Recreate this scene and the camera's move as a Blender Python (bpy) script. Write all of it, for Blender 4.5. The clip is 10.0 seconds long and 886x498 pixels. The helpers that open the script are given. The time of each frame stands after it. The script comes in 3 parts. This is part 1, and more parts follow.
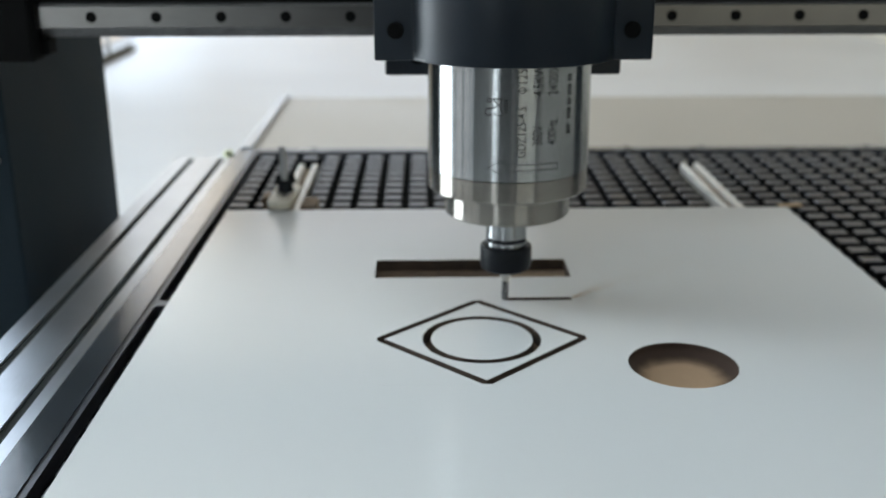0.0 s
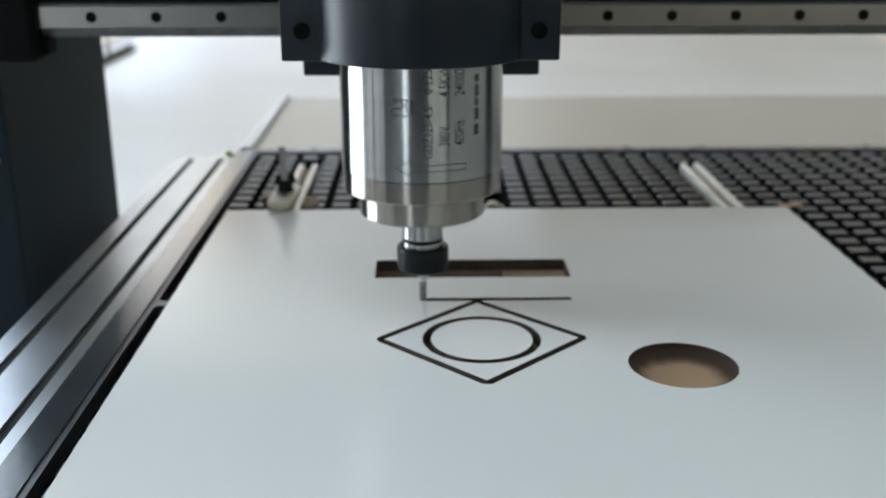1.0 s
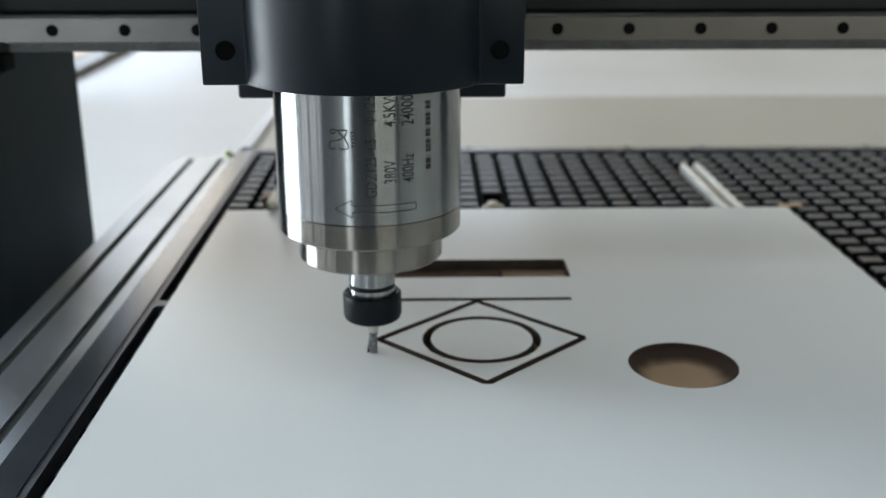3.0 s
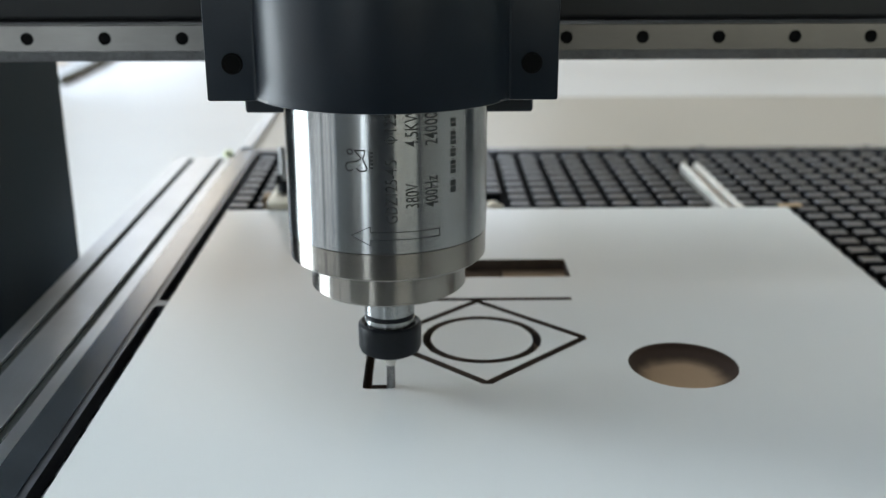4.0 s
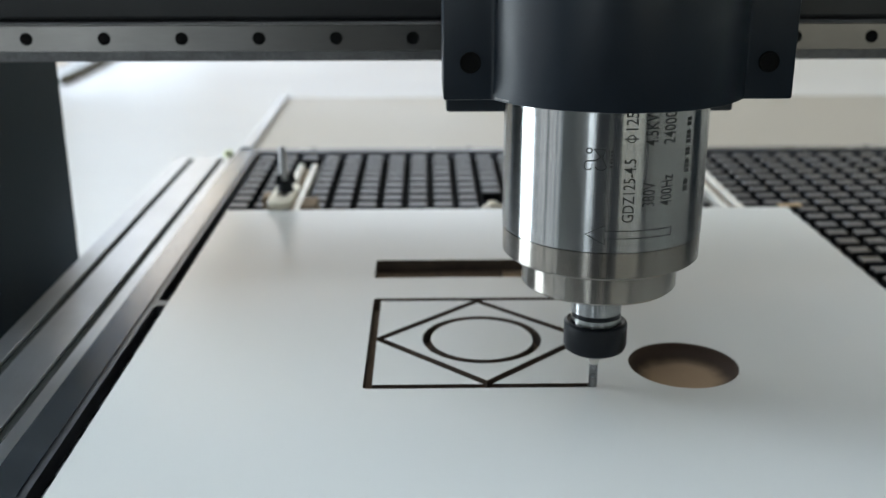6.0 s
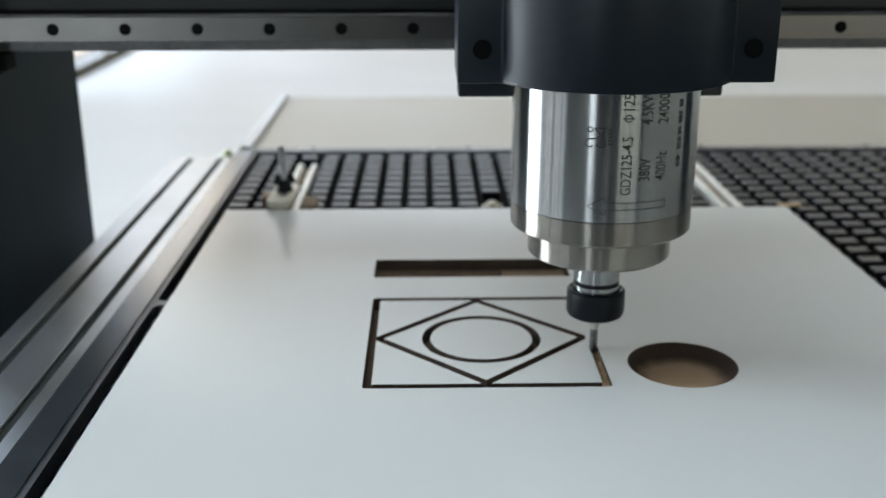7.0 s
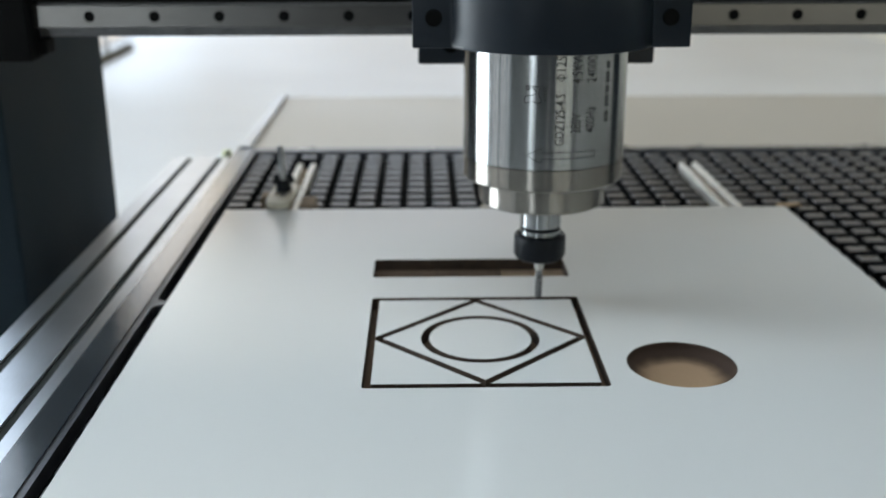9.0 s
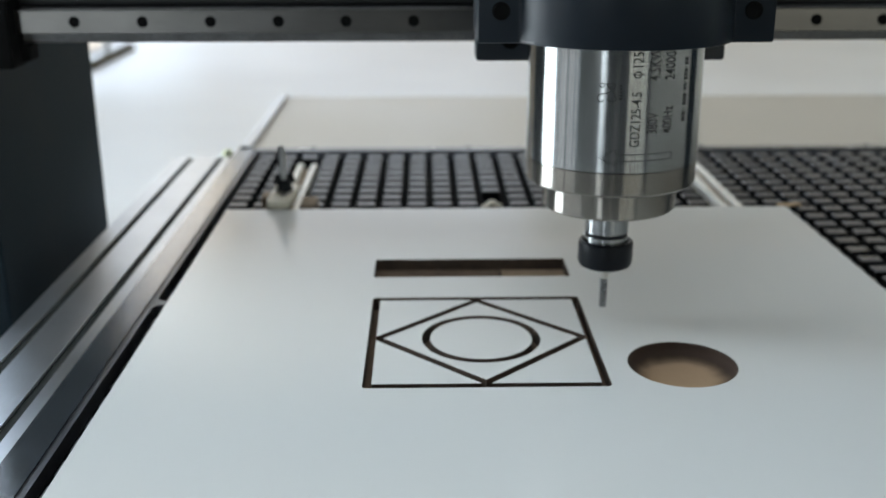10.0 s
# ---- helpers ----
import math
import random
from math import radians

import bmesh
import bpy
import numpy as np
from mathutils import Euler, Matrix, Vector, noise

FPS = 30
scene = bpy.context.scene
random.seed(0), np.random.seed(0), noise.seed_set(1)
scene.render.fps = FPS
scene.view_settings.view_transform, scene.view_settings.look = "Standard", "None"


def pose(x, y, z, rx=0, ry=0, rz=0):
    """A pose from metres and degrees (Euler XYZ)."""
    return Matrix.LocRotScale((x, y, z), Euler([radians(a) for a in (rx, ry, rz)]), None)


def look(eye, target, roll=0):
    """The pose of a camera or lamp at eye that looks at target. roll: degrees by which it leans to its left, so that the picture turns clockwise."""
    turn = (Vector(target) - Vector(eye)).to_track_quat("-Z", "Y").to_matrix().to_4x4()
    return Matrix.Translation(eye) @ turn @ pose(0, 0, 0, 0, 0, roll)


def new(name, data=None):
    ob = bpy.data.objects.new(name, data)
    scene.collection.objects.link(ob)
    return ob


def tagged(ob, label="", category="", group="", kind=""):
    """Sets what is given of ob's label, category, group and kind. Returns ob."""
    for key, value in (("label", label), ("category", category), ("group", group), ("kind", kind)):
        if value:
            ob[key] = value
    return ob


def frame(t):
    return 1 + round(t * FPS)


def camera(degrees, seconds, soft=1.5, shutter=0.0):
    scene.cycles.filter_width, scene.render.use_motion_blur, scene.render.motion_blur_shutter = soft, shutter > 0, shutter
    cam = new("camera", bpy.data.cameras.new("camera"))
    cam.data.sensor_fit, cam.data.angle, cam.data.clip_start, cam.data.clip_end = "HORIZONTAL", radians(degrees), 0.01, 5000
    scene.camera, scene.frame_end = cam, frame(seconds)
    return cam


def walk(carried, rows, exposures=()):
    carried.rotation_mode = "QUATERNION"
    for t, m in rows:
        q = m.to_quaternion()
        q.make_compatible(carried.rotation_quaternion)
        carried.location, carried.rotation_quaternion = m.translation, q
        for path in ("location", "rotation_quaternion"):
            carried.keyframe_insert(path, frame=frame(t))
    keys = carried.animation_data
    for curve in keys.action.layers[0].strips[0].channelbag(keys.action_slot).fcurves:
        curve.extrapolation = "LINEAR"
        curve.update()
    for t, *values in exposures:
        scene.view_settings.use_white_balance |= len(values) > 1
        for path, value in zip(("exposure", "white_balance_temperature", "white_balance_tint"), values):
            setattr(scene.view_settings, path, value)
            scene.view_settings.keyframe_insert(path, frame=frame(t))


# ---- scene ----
from mathutils import geometry

# ---- camera and its walk ----
cam = camera(46.035, 10.0, soft=1.3)
cam.data.dof.use_dof, cam.data.dof.focus_distance, cam.data.dof.aperture_fstop = True, 0.597, 7.0


def eye_row(t, right=0.0, down=0.0):
    return (t, pose(-0.0408, -0.7235, 0.3103, 90 - 18.301 - down, 0, -0.932 - right) @ pose(0, 0, 0, 0, 0, -0.088))


walk(cam, [eye_row(0.0), eye_row(2.7), eye_row(4.5), eye_row(5.7), eye_row(7.0, 0.040, 0.022),
           eye_row(7.5, 0.050, 0.025), eye_row(8.0, 0.075, 0.02), eye_row(8.5, 0.093, 0.022),
           eye_row(9.0, 0.093, 0.03), eye_row(9.5, 0.062, 0.03), eye_row(10.0, 0.047, 0.035)],
     exposures=[(0.0, -0.05), (1.5, -0.07), (2.6, -0.07), (4.2, 0.16), (5.0, 0.19), (5.7, 0.13), (7.0, 0.05), (8.0, 0.0), (8.5, -0.05), (9.0, -0.06), (10.0, -0.06)])

# ---- world, sun, window light and added fill light, exposure ----
world = bpy.data.worlds.new("sky")
scene.world = world
world.use_nodes = True
sky = world.node_tree.nodes.new("ShaderNodeTexSky")
sky.sky_type, sky.sun_disc = "NISHITA", False
sky.sun_elevation, sky.sun_rotation = radians(48), radians(180)
world.node_tree.links.new(sky.outputs[0], world.node_tree.nodes["Background"].inputs[0])
world.node_tree.nodes["Background"].inputs[1].default_value = 0.12
sun_data = bpy.data.lights.new("sun", "SUN")
sun_data.energy, sun_data.angle, sun_data.color = 5.0, radians(0.5), (1.0, 0.95, 0.87)
sun = new("sun", sun_data)
sun.matrix_world = look((0, -30, 33), (0, 0, 0))


def window_and_fill_light(at, aim, width, height, watts, colour):
    data = bpy.data.lights.new("window_and_fill_light", "AREA")
    data.shape, data.size, data.size_y, data.energy, data.color = "RECTANGLE", width, height, watts, colour
    lamp = new("window_and_fill_light", data)
    lamp.matrix_world = look(at, aim)
    return lamp


DAY = (0.82, 0.93, 1.0)
window_and_fill_light((-2.40, 0.78, 0.60), (5, 0.78, 0.60), 1.35, 2.8, 126, DAY)
# weak fill added for the fading sheen on the spindle; no window known here
window_and_fill_light((-2.40, -0.95, 0.40), (5, -0.95, 0.40), 1.5, 2.4, 6, DAY)
window_and_fill_light((-2.40, 3.75, 2.20), (5, 3.75, 0.9), 2.3, 1.9, 58, (0.74, 0.87, 1.0))
window_and_fill_light((-2.40, 9.2, 2.45), (5, 9.2, 1.6), 4.0, 1.4, 47, (1.0, 0.93, 0.83))
window_and_fill_light((-2.0, -4.93, 0.40), (-1.5, 5, 0.40), 0.7, 2.4, 22, DAY)
# added fill for the spindle's bright right half, in place of a lit wall
window_and_fill_light((2.1, -4.93, 0.40), (1.2, 5, 0.40), 2.4, 2.4, 15, (0.93, 1.0, 0.90))
window_and_fill_light((-0.5, 11.43, 1.75), (-0.5, -5, 0.9), 3.4, 3.0, 46, (0.96, 0.97, 1.0))
# two overhead lamps added to brighten the board; no roof lights are known
window_and_fill_light((-0.9, -0.2, 3.38), (-0.9, -0.2, 0), 2.9, 1.1, 26, (0.82, 0.92, 1.0))
window_and_fill_light((-0.9, 3.2, 3.38), (-0.9, 3.2, 0), 2.9, 1.1, 24, (1.0, 0.91, 0.77))
window_and_fill_light((-2.63, 8.6, 0.30), (5, 8.6, -0.6), 5.1, 2.2, 74, (0.83, 0.92, 1.0))

# ---- materials ----


def nodes_of(name):
    m = bpy.data.materials.new(name)
    m.use_nodes = True
    nt = m.node_tree
    return m, nt, nt.nodes["Principled BSDF"]


def material(name, colour, rough=0.5, metal=0.0, grain=300.0, stain=6.0, vary=0.12, stains=0.12, bump=0.02,
             stretch=(1, 1, 1), rough_vary=0.1, coat=0.0, random_tone=0.0, specular=0.5, brushed=0.0):
    """Two scales of variation in tone and roughness, and a fine relief."""
    m, nt, b = nodes_of(name)
    link = nt.links.new
    co = nt.nodes.new("ShaderNodeTexCoord")
    mp = nt.nodes.new("ShaderNodeMapping")
    mp.inputs["Scale"].default_value = stretch
    link(co.outputs["Object"], mp.inputs[0])
    fine, wide = nt.nodes.new("ShaderNodeTexNoise"), nt.nodes.new("ShaderNodeTexNoise")
    fine.inputs["Scale"].default_value, wide.inputs["Scale"].default_value = grain, stain
    fine.inputs["Detail"].default_value, wide.inputs["Detail"].default_value = 3, 5
    link(mp.outputs[0], fine.inputs["Vector"])
    link(co.outputs["Object"], wide.inputs["Vector"])
    base = nt.nodes.new("ShaderNodeRGB")
    base.outputs[0].default_value = (*colour, 1)
    last = base.outputs[0]
    for tex, amount in ((fine, vary), (wide, stains)):
        ramp = nt.nodes.new("ShaderNodeMapRange")
        ramp.clamp = False
        ramp.inputs["From Min"].default_value, ramp.inputs["From Max"].default_value = 0.3, 0.7
        ramp.inputs["To Min"].default_value, ramp.inputs["To Max"].default_value = 1 - amount, 1 + amount
        link(tex.outputs["Fac"], ramp.inputs["Value"])
        mul = nt.nodes.new("ShaderNodeVectorMath")
        mul.operation = "MULTIPLY"
        link(last, mul.inputs[0])
        link(ramp.outputs[0], mul.inputs[1])
        last = mul.outputs[0]
    if random_tone:
        info = nt.nodes.new("ShaderNodeObjectInfo")
        geo = nt.nodes.new("ShaderNodeNewGeometry")
        add = nt.nodes.new("ShaderNodeMath")
        link(info.outputs["Random"], add.inputs[0])
        link(geo.outputs["Random Per Island"], add.inputs[1])
        ramp = nt.nodes.new("ShaderNodeMapRange")
        ramp.inputs["From Max"].default_value = 2.0
        ramp.inputs["To Min"].default_value, ramp.inputs["To Max"].default_value = 1 - random_tone, 1 + random_tone
        link(add.outputs[0], ramp.inputs["Value"])
        mul = nt.nodes.new("ShaderNodeVectorMath")
        mul.operation = "MULTIPLY"
        link(last, mul.inputs[0])
        link(ramp.outputs[0], mul.inputs[1])
        last = mul.outputs[0]
    link(last, b.inputs["Base Color"])
    rr = nt.nodes.new("ShaderNodeMapRange")
    rr.clamp = False
    rr.inputs["From Min"].default_value, rr.inputs["From Max"].default_value = 0.2, 0.8
    rr.inputs["To Min"].default_value, rr.inputs["To Max"].default_value = max(0.02, rough - rough_vary), min(1, rough + rough_vary)
    link(wide.outputs["Fac"], rr.inputs["Value"])
    link(rr.outputs[0], b.inputs["Roughness"])
    b.inputs["Metallic"].default_value = metal
    b.inputs["Coat Weight"].default_value = coat
    b.inputs["Specular IOR Level"].default_value = specular
    b.inputs["Coat Roughness"].default_value = 0.12
    if brushed:
        tan = nt.nodes.new("ShaderNodeTangent")
        tan.direction_type, tan.axis = "RADIAL", "Z"
        link(tan.outputs[0], b.inputs["Tangent"])
        b.inputs["Anisotropic"].default_value, b.inputs["Anisotropic Rotation"].default_value = brushed, 0.25
    if bump:
        bp = nt.nodes.new("ShaderNodeBump")
        bp.inputs["Strength"].default_value, bp.inputs["Distance"].default_value = bump, 0.002
        link(fine.outputs["Fac"], bp.inputs["Height"])
        link(bp.outputs[0], b.inputs["Normal"])
    return m


MELAMINE = material("white_melamine", (0.74, 0.75, 0.74), 0.20, 0, 900, 3, 0.0, 0.0, 0.0, rough_vary=0.0)
# wall tone holds the cuts' shade besides the burn, so it is very dark
MDF = material("burnt_shaded_mdf", (0.070, 0.047, 0.033), 0.95, 0, 900, 60, 0.16, 0.25, 0.25)
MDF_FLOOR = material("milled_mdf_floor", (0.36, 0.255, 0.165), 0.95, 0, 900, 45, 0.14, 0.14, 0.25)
# darker copy of the milled floor: shade in the cuts put into the colour
SHADED_FLOOR = material("shaded_mdf_floor", (0.15, 0.10, 0.066), 0.95, 0, 900, 45, 0.16, 0.2, 0.25)
SLATE = material("slate_paint", (0.009, 0.0145, 0.0215), 0.34, 0, 900, 14, 0.06, 0.10, 0.04, rough_vary=0.05, specular=0.36)
UPRIGHT_PAINT = material("matte_slate_paint", (0.0175, 0.0275, 0.0340), 0.62, 0, 900, 9, 0.08, 0.14, 0.08, rough_vary=0.08, specular=0.09)
DARK_STEEL = material("dark_beam_paint", (0.010, 0.011, 0.012), 0.5, 0, 700, 10, 0.08, 0.12, 0.05)
STEEL = material("turned_steel", (0.40, 0.41, 0.41), 0.23, 1, 40, 22, 0.05, 0.08, 0.0, stretch=(1, 1, 60), rough_vary=0.0, brushed=1.0)
RING_STEEL = material("ring_steel", (0.32, 0.30, 0.27), 0.24, 1, 40, 25, 0.06, 0.08, 0.0, stretch=(1, 1, 60), rough_vary=0.0, brushed=1.0)
GROUND_STEEL = material("ground_rail_steel", (0.165, 0.16, 0.152), 0.30, 1, 60, 9, 0.06, 0.16, 0.0, stretch=(1, 40, 40), rough_vary=0.0)
CAST_GREY = material("machined_seat", (0.14, 0.14, 0.14), 0.5, 0.6, 400, 30, 0.2, 0.25, 0.06)
BLACK_OXIDE = material("black_oxide_steel", (0.005, 0.0065, 0.009), 0.38, 0.0, 500, 60, 0.1, 0.15, 0.02, specular=0.22)
HOLE_BLACK = material("bolt_hole_black", (0.004, 0.004, 0.004), 0.85, 0, 300, 40, 0.1, 0.1, 0, specular=0.15)
CARBIDE = material("carbide", (0.30, 0.30, 0.30), 0.3, 1, 400, 80, 0.1, 0.1, 0.02)
ALUMINIUM = material("extruded_aluminium", (0.52, 0.55, 0.59), 0.36, 1, 120, 7, 0.06, 0.16, 0.0, stretch=(40, 1, 40), rough_vary=0.0)
PHENOLIC = material("phenolic_black", (0.050, 0.054, 0.064), 0.30, 0, 500, 25, 0.12, 0.25, 0.04, rough_vary=0.1, random_tone=0.28, specular=0.42)
RIM = material("dark_anodised_rim", (0.048, 0.056, 0.064), 0.15, 0.22, 260, 20, 0.22, 0.25, 0.03, stretch=(30, 1, 1), rough_vary=0.0, specular=1.0)
LEDGE = material("grey_ledge", (0.075, 0.080, 0.090), 0.34, 0.1, 300, 20, 0.10, 0.15, 0.02, stretch=(30, 1, 1), rough_vary=0.0)
SLOT_SHADE = material("slot_shade_dark", (0.022, 0.026, 0.025), 0.75, 0, 300, 30, 0.1, 0.2, 0.05, specular=0.2)
# near-black that carries the shade between the grid's squares
CHANNEL_SHADE = material("channel_shade_black", (0.006, 0.006, 0.007), 0.9, 0, 300, 20, 0.1, 0.2, 0.03, specular=0.08)
END_PLATE = material("end_plate_beige", (0.37, 0.335, 0.285), 0.42, 0, 300, 3, 0.04, 0.08, 0.02)
TRACK = material("pale_track", (0.66, 0.63, 0.58), 0.45, 0.2, 300, 30, 0.06, 0.12, 0.03)
CREAM = material("cream_plastic", (0.76, 0.70, 0.57), 0.45, 0, 300, 60, 0.05, 0.1, 0.02)
WOOD = material("packing_wood", (0.20, 0.14, 0.085), 0.75, 0, 120, 30, 0.25, 0.2, 0.2, stretch=(1, 8, 8))
ENGRAVED = material("engraved_ink", (0.035, 0.038, 0.036), 0.6, 0.2, 600, 80, 0.15, 0.2, 0)
CONCRETE = material("sealed_concrete", (0.68, 0.70, 0.72), 0.45, 0, 60, 0.7, 0.03, 0.07, 0.01, rough_vary=0.08)
PLASTER = material("pale_wall_paint", (0.68, 0.66, 0.59), 0.8, 0, 40, 0.5, 0.04, 0.08, 0.02)
DARK_WALL = material("dark_wall_paint", (0.07, 0.075, 0.08), 0.8, 0, 40, 0.5, 0.05, 0.15, 0.02)
GREY_WALL = material("grey_wall_paint", (0.24, 0.25, 0.25), 0.8, 0, 40, 0.5, 0.05, 0.12, 0.02)
CEILING = material("white_ceiling", (0.62, 0.635, 0.64), 0.85, 0, 40, 0.5, 0.03, 0.05, 0.01)
CEILING_WHITE = material("opaque_white_panel", (0.72, 0.73, 0.72), 0.7, 0, 40, 0.5, 0.03, 0.05, 0.01)
TAN_WALL = material("tan_wall_paint", (0.44, 0.37, 0.27), 0.8, 0, 40, 0.5, 0.04, 0.1, 0.02)
TAN_CEILING = material("tan_ceiling", (0.62, 0.52, 0.39), 0.8, 0, 40, 0.5, 0.03, 0.08, 0.01)
OLIVE = material("olive_timber", (0.055, 0.048, 0.030), 0.8, 0, 120, 30, 0.2, 0.2, 0.1, specular=0.2)
FRAME_PAINT = material("window_frame_paint", (0.35, 0.36, 0.36), 0.5, 0, 80, 4, 0.05, 0.1, 0.02)
YARD = material("yard_ground", (0.62, 0.60, 0.56), 0.9, 0, 20, 0.4, 0.15, 0.15, 0.1)
SAWDUST = material("sawdust", (0.50, 0.36, 0.22), 0.95, 0, 1500, 90, 0.25, 0.2, 0.4)
GREEN = material("green_tape", (0.62, 0.66, 0.42), 0.5, 0, 200, 30, 0.08, 0.1, 0.02)

# ---- mesh helpers ----


def part(name, bm, mats, parent=None, label="", smooth=False):
    """Link a bmesh as one mesh object."""
    me = bpy.data.meshes.new(name)
    bmesh.ops.recalc_face_normals(bm, faces=bm.faces)
    bm.to_mesh(me)
    bm.free()
    for m in (mats if isinstance(mats, (list, tuple)) else [mats]):
        me.materials.append(m)
    if smooth:
        for p in me.polygons:
            p.use_smooth = True
        me.set_sharp_from_angle(angle=radians(32))
    ob = new(name, me)
    if parent:
        ob.parent = parent
    if label:
        tagged(ob, label)
    return ob


def box(bm, x0, x1, y0, y1, z0, z1, bevel=0.0, mat=0):
    made = bmesh.ops.create_cube(bm, size=1.0)
    for v in made["verts"]:
        v.co = Vector((x0 + (v.co.x + 0.5) * (x1 - x0), y0 + (v.co.y + 0.5) * (y1 - y0), z0 + (v.co.z + 0.5) * (z1 - z0)))
    faces = {f for v in made["verts"] for f in v.link_faces}
    for f in faces:
        f.material_index = mat
    if bevel:
        edges = {e for v in made["verts"] for e in v.link_edges}
        out = bmesh.ops.bevel(bm, geom=list(edges), offset=bevel, segments=2, profile=0.5, affect="EDGES")
        for f in out["faces"]:
            f.material_index = mat
    return bm


def boxes(*rows, bevel=0.0):
    bm = bmesh.new()
    for r in rows:
        box(bm, *r, bevel=bevel)
    return bm


def lathe(bm, profile, n=96, cx=0.0, cy=0.0, mat=0):
    """Turn a profile of (radius, z) about the upright axis."""
    rings = []
    for r, z in profile:
        if r < 1e-6:
            rings.append([bm.verts.new((cx, cy, z))])
        else:
            rings.append([bm.verts.new((cx + r * math.cos(2 * math.pi * i / n), cy + r * math.sin(2 * math.pi * i / n), z)) for i in range(n)])
    for a, b in zip(rings, rings[1:]):
        for i in range(n):
            j = (i + 1) % n
            vs = [a[i % len(a)], a[j % len(a)], b[j % len(b)], b[i % len(b)]]
            vs = list(dict.fromkeys(vs))
            if len(vs) > 2:
                f = bm.faces.new(vs)
                f.material_index = mat
    return bm


def prism(bm, outline, z0, z1, mat=0):
    low = [bm.verts.new((x, y, z0)) for x, y in outline]
    top = [bm.verts.new((x, y, z1)) for x, y in outline]
    n = len(outline)
    fs = [bm.faces.new(low[::-1]), bm.faces.new(top)]
    fs += [bm.faces.new((low[i], low[(i + 1) % n], top[(i + 1) % n], top[i])) for i in range(n)]
    for f in fs:
        f.material_index = mat
    return bm


def empty(name, at=(0, 0, 0)):
    ob = new(name)
    ob.empty_display_size = 0.05
    ob.location = at
    return ob


# ---- measures (metres; the top of the workpiece is z = 0) ----
TABLE = -0.018
FLOOR = -0.85
SIDE = 0.0818          # half the milled square
GROOVE = 0.0031       # half the cutter's width
DEPTH = 0.0105
PITCH = 0.0295

# ---- the hall ----


def hall():
    bm = boxes((-2.8, 4.25, -5.2, 11.7, FLOOR - 0.2, FLOOR))
    tagged(part("floor", bm, CONCRETE), "pale grey sealed concrete factory floor with a soft sheen", "floor", kind="structure")
    bm = boxes((-2.8, 4.25, -5.2, -0.8, 3.4, 3.6), (-2.8, 4.25, 0.4, 2.6, 3.4, 3.6), (-2.8, 4.25, 3.8, 5.0, 3.4, 3.6),
               (-2.8, -2.4, -0.8, 0.4, 3.4, 3.6), (0.6, 4.25, -0.8, 0.4, 3.4, 3.6), (-2.8, -2.4, 2.6, 3.8, 3.4, 3.6), (0.6, 4.25, 2.6, 3.8, 3.4, 3.6))
    tagged(part("ceiling", bm, CEILING), "plain white hall ceiling with two openings added for overhead lamps", "ceiling", kind="structure")

    bm = boxes((-2.8, 4.25, 5.002, 11.7, 3.38, 3.6))
    tagged(part("ceiling_north", bm, TAN_CEILING), "tan painted ceiling over the far end of the hall", "ceiling", kind="structure")
    rack = boxes((-2.60, -2.46, 5.99, 11.21, 1.56, 1.74), *[(-2.57, -2.53, y, y + 0.035, FLOOR, 1.559) for y in (7.62, 9.3)])
    tagged(part("door_frame", rack, FRAME_PAINT), "grey steel posts and head of the open shed doors", "door frame", kind="structure")
    sill = boxes((-2.53, -2.47, 6.4, 8.15, FLOOR, FLOOR + 0.05))
    tagged(part("door_sill", sill, OLIVE), "low olive-brown timber sill in the open doorway", "door sill", kind="structure")
    # unseen bars in front of the lamps, added to streak the spindle's reflections
    west = tagged(empty("streak_bars"), "unseen dark bars added before the side lamps to streak the reflections", "window frame", kind="structure")
    for y, w in ((-1.36, 0.10), (-1.08, 0.05), (-0.80, 0.14), (-0.50, 0.05), (-0.28, 0.09), (0.30, 0.03), (1.12, 0.04)):
        part("streak_bar", boxes((-2.395, -2.36, y - w / 2, y + w / 2, FLOOR, 2.0)), DARK_WALL, west)
    south = tagged(empty("streak_bars"), "unseen dark bars added before the end lamps to streak the reflections", "window frame", kind="structure")
    for x, w in ((-1.82, 0.06), (1.35, 0.10), (1.75, 0.05), (2.1, 0.12), (2.7, 0.06)):
        part("streak_bar", boxes((x - w / 2, x + w / 2, -4.92, -4.88, FLOOR, 1.65)), DARK_WALL, south)
    # unseen opaque panels, added to keep the sun out of the ceiling openings
    for y in (-0.8, 2.6):
        bm = boxes((-2.4, 0.6, y, y + 1.2, 3.44, 3.47))
        tagged(part("sun_block_panel", bm, CEILING_WHITE), "unseen opaque white panel added above a ceiling opening to block the sun", "roof light", kind="structure")

    def wall(name, horizontal, at, thick, start, end, holes, paint=None):
        bm = bmesh.new()
        edge = start
        spans = []
        for a, b, lo, hi in sorted(holes):
            spans.append((edge, a, FLOOR, 3.4))
            if lo > FLOOR:
                spans.append((a, b, FLOOR, lo))
            spans.append((a, b, hi, 3.4))
            edge = b
        spans.append((edge, end, FLOOR, 3.4))
        for a, b, lo, hi in spans:
            if horizontal:
                box(bm, a, b, at, at + thick, lo, hi)
            else:
                box(bm, at, at + thick, a, b, lo, hi)
        paint = paint or PLASTER
        tone = {GREY_WALL: "mid-grey", TAN_WALL: "tan", DARK_WALL: "dark grey"}.get(paint, "pale")
        return tagged(part(name, bm, paint), tone + " painted factory hall wall", "wall", kind="structure")

    # the openings at y -1.75 and x 0.9 are added for the fill lamps
    wall("wall_west", False, -2.67, 0.25, -5.2, 2.2, [(-1.75, -0.15, FLOOR, 1.65), (0.05, 1.5, FLOOR, 2.05)], GREY_WALL)
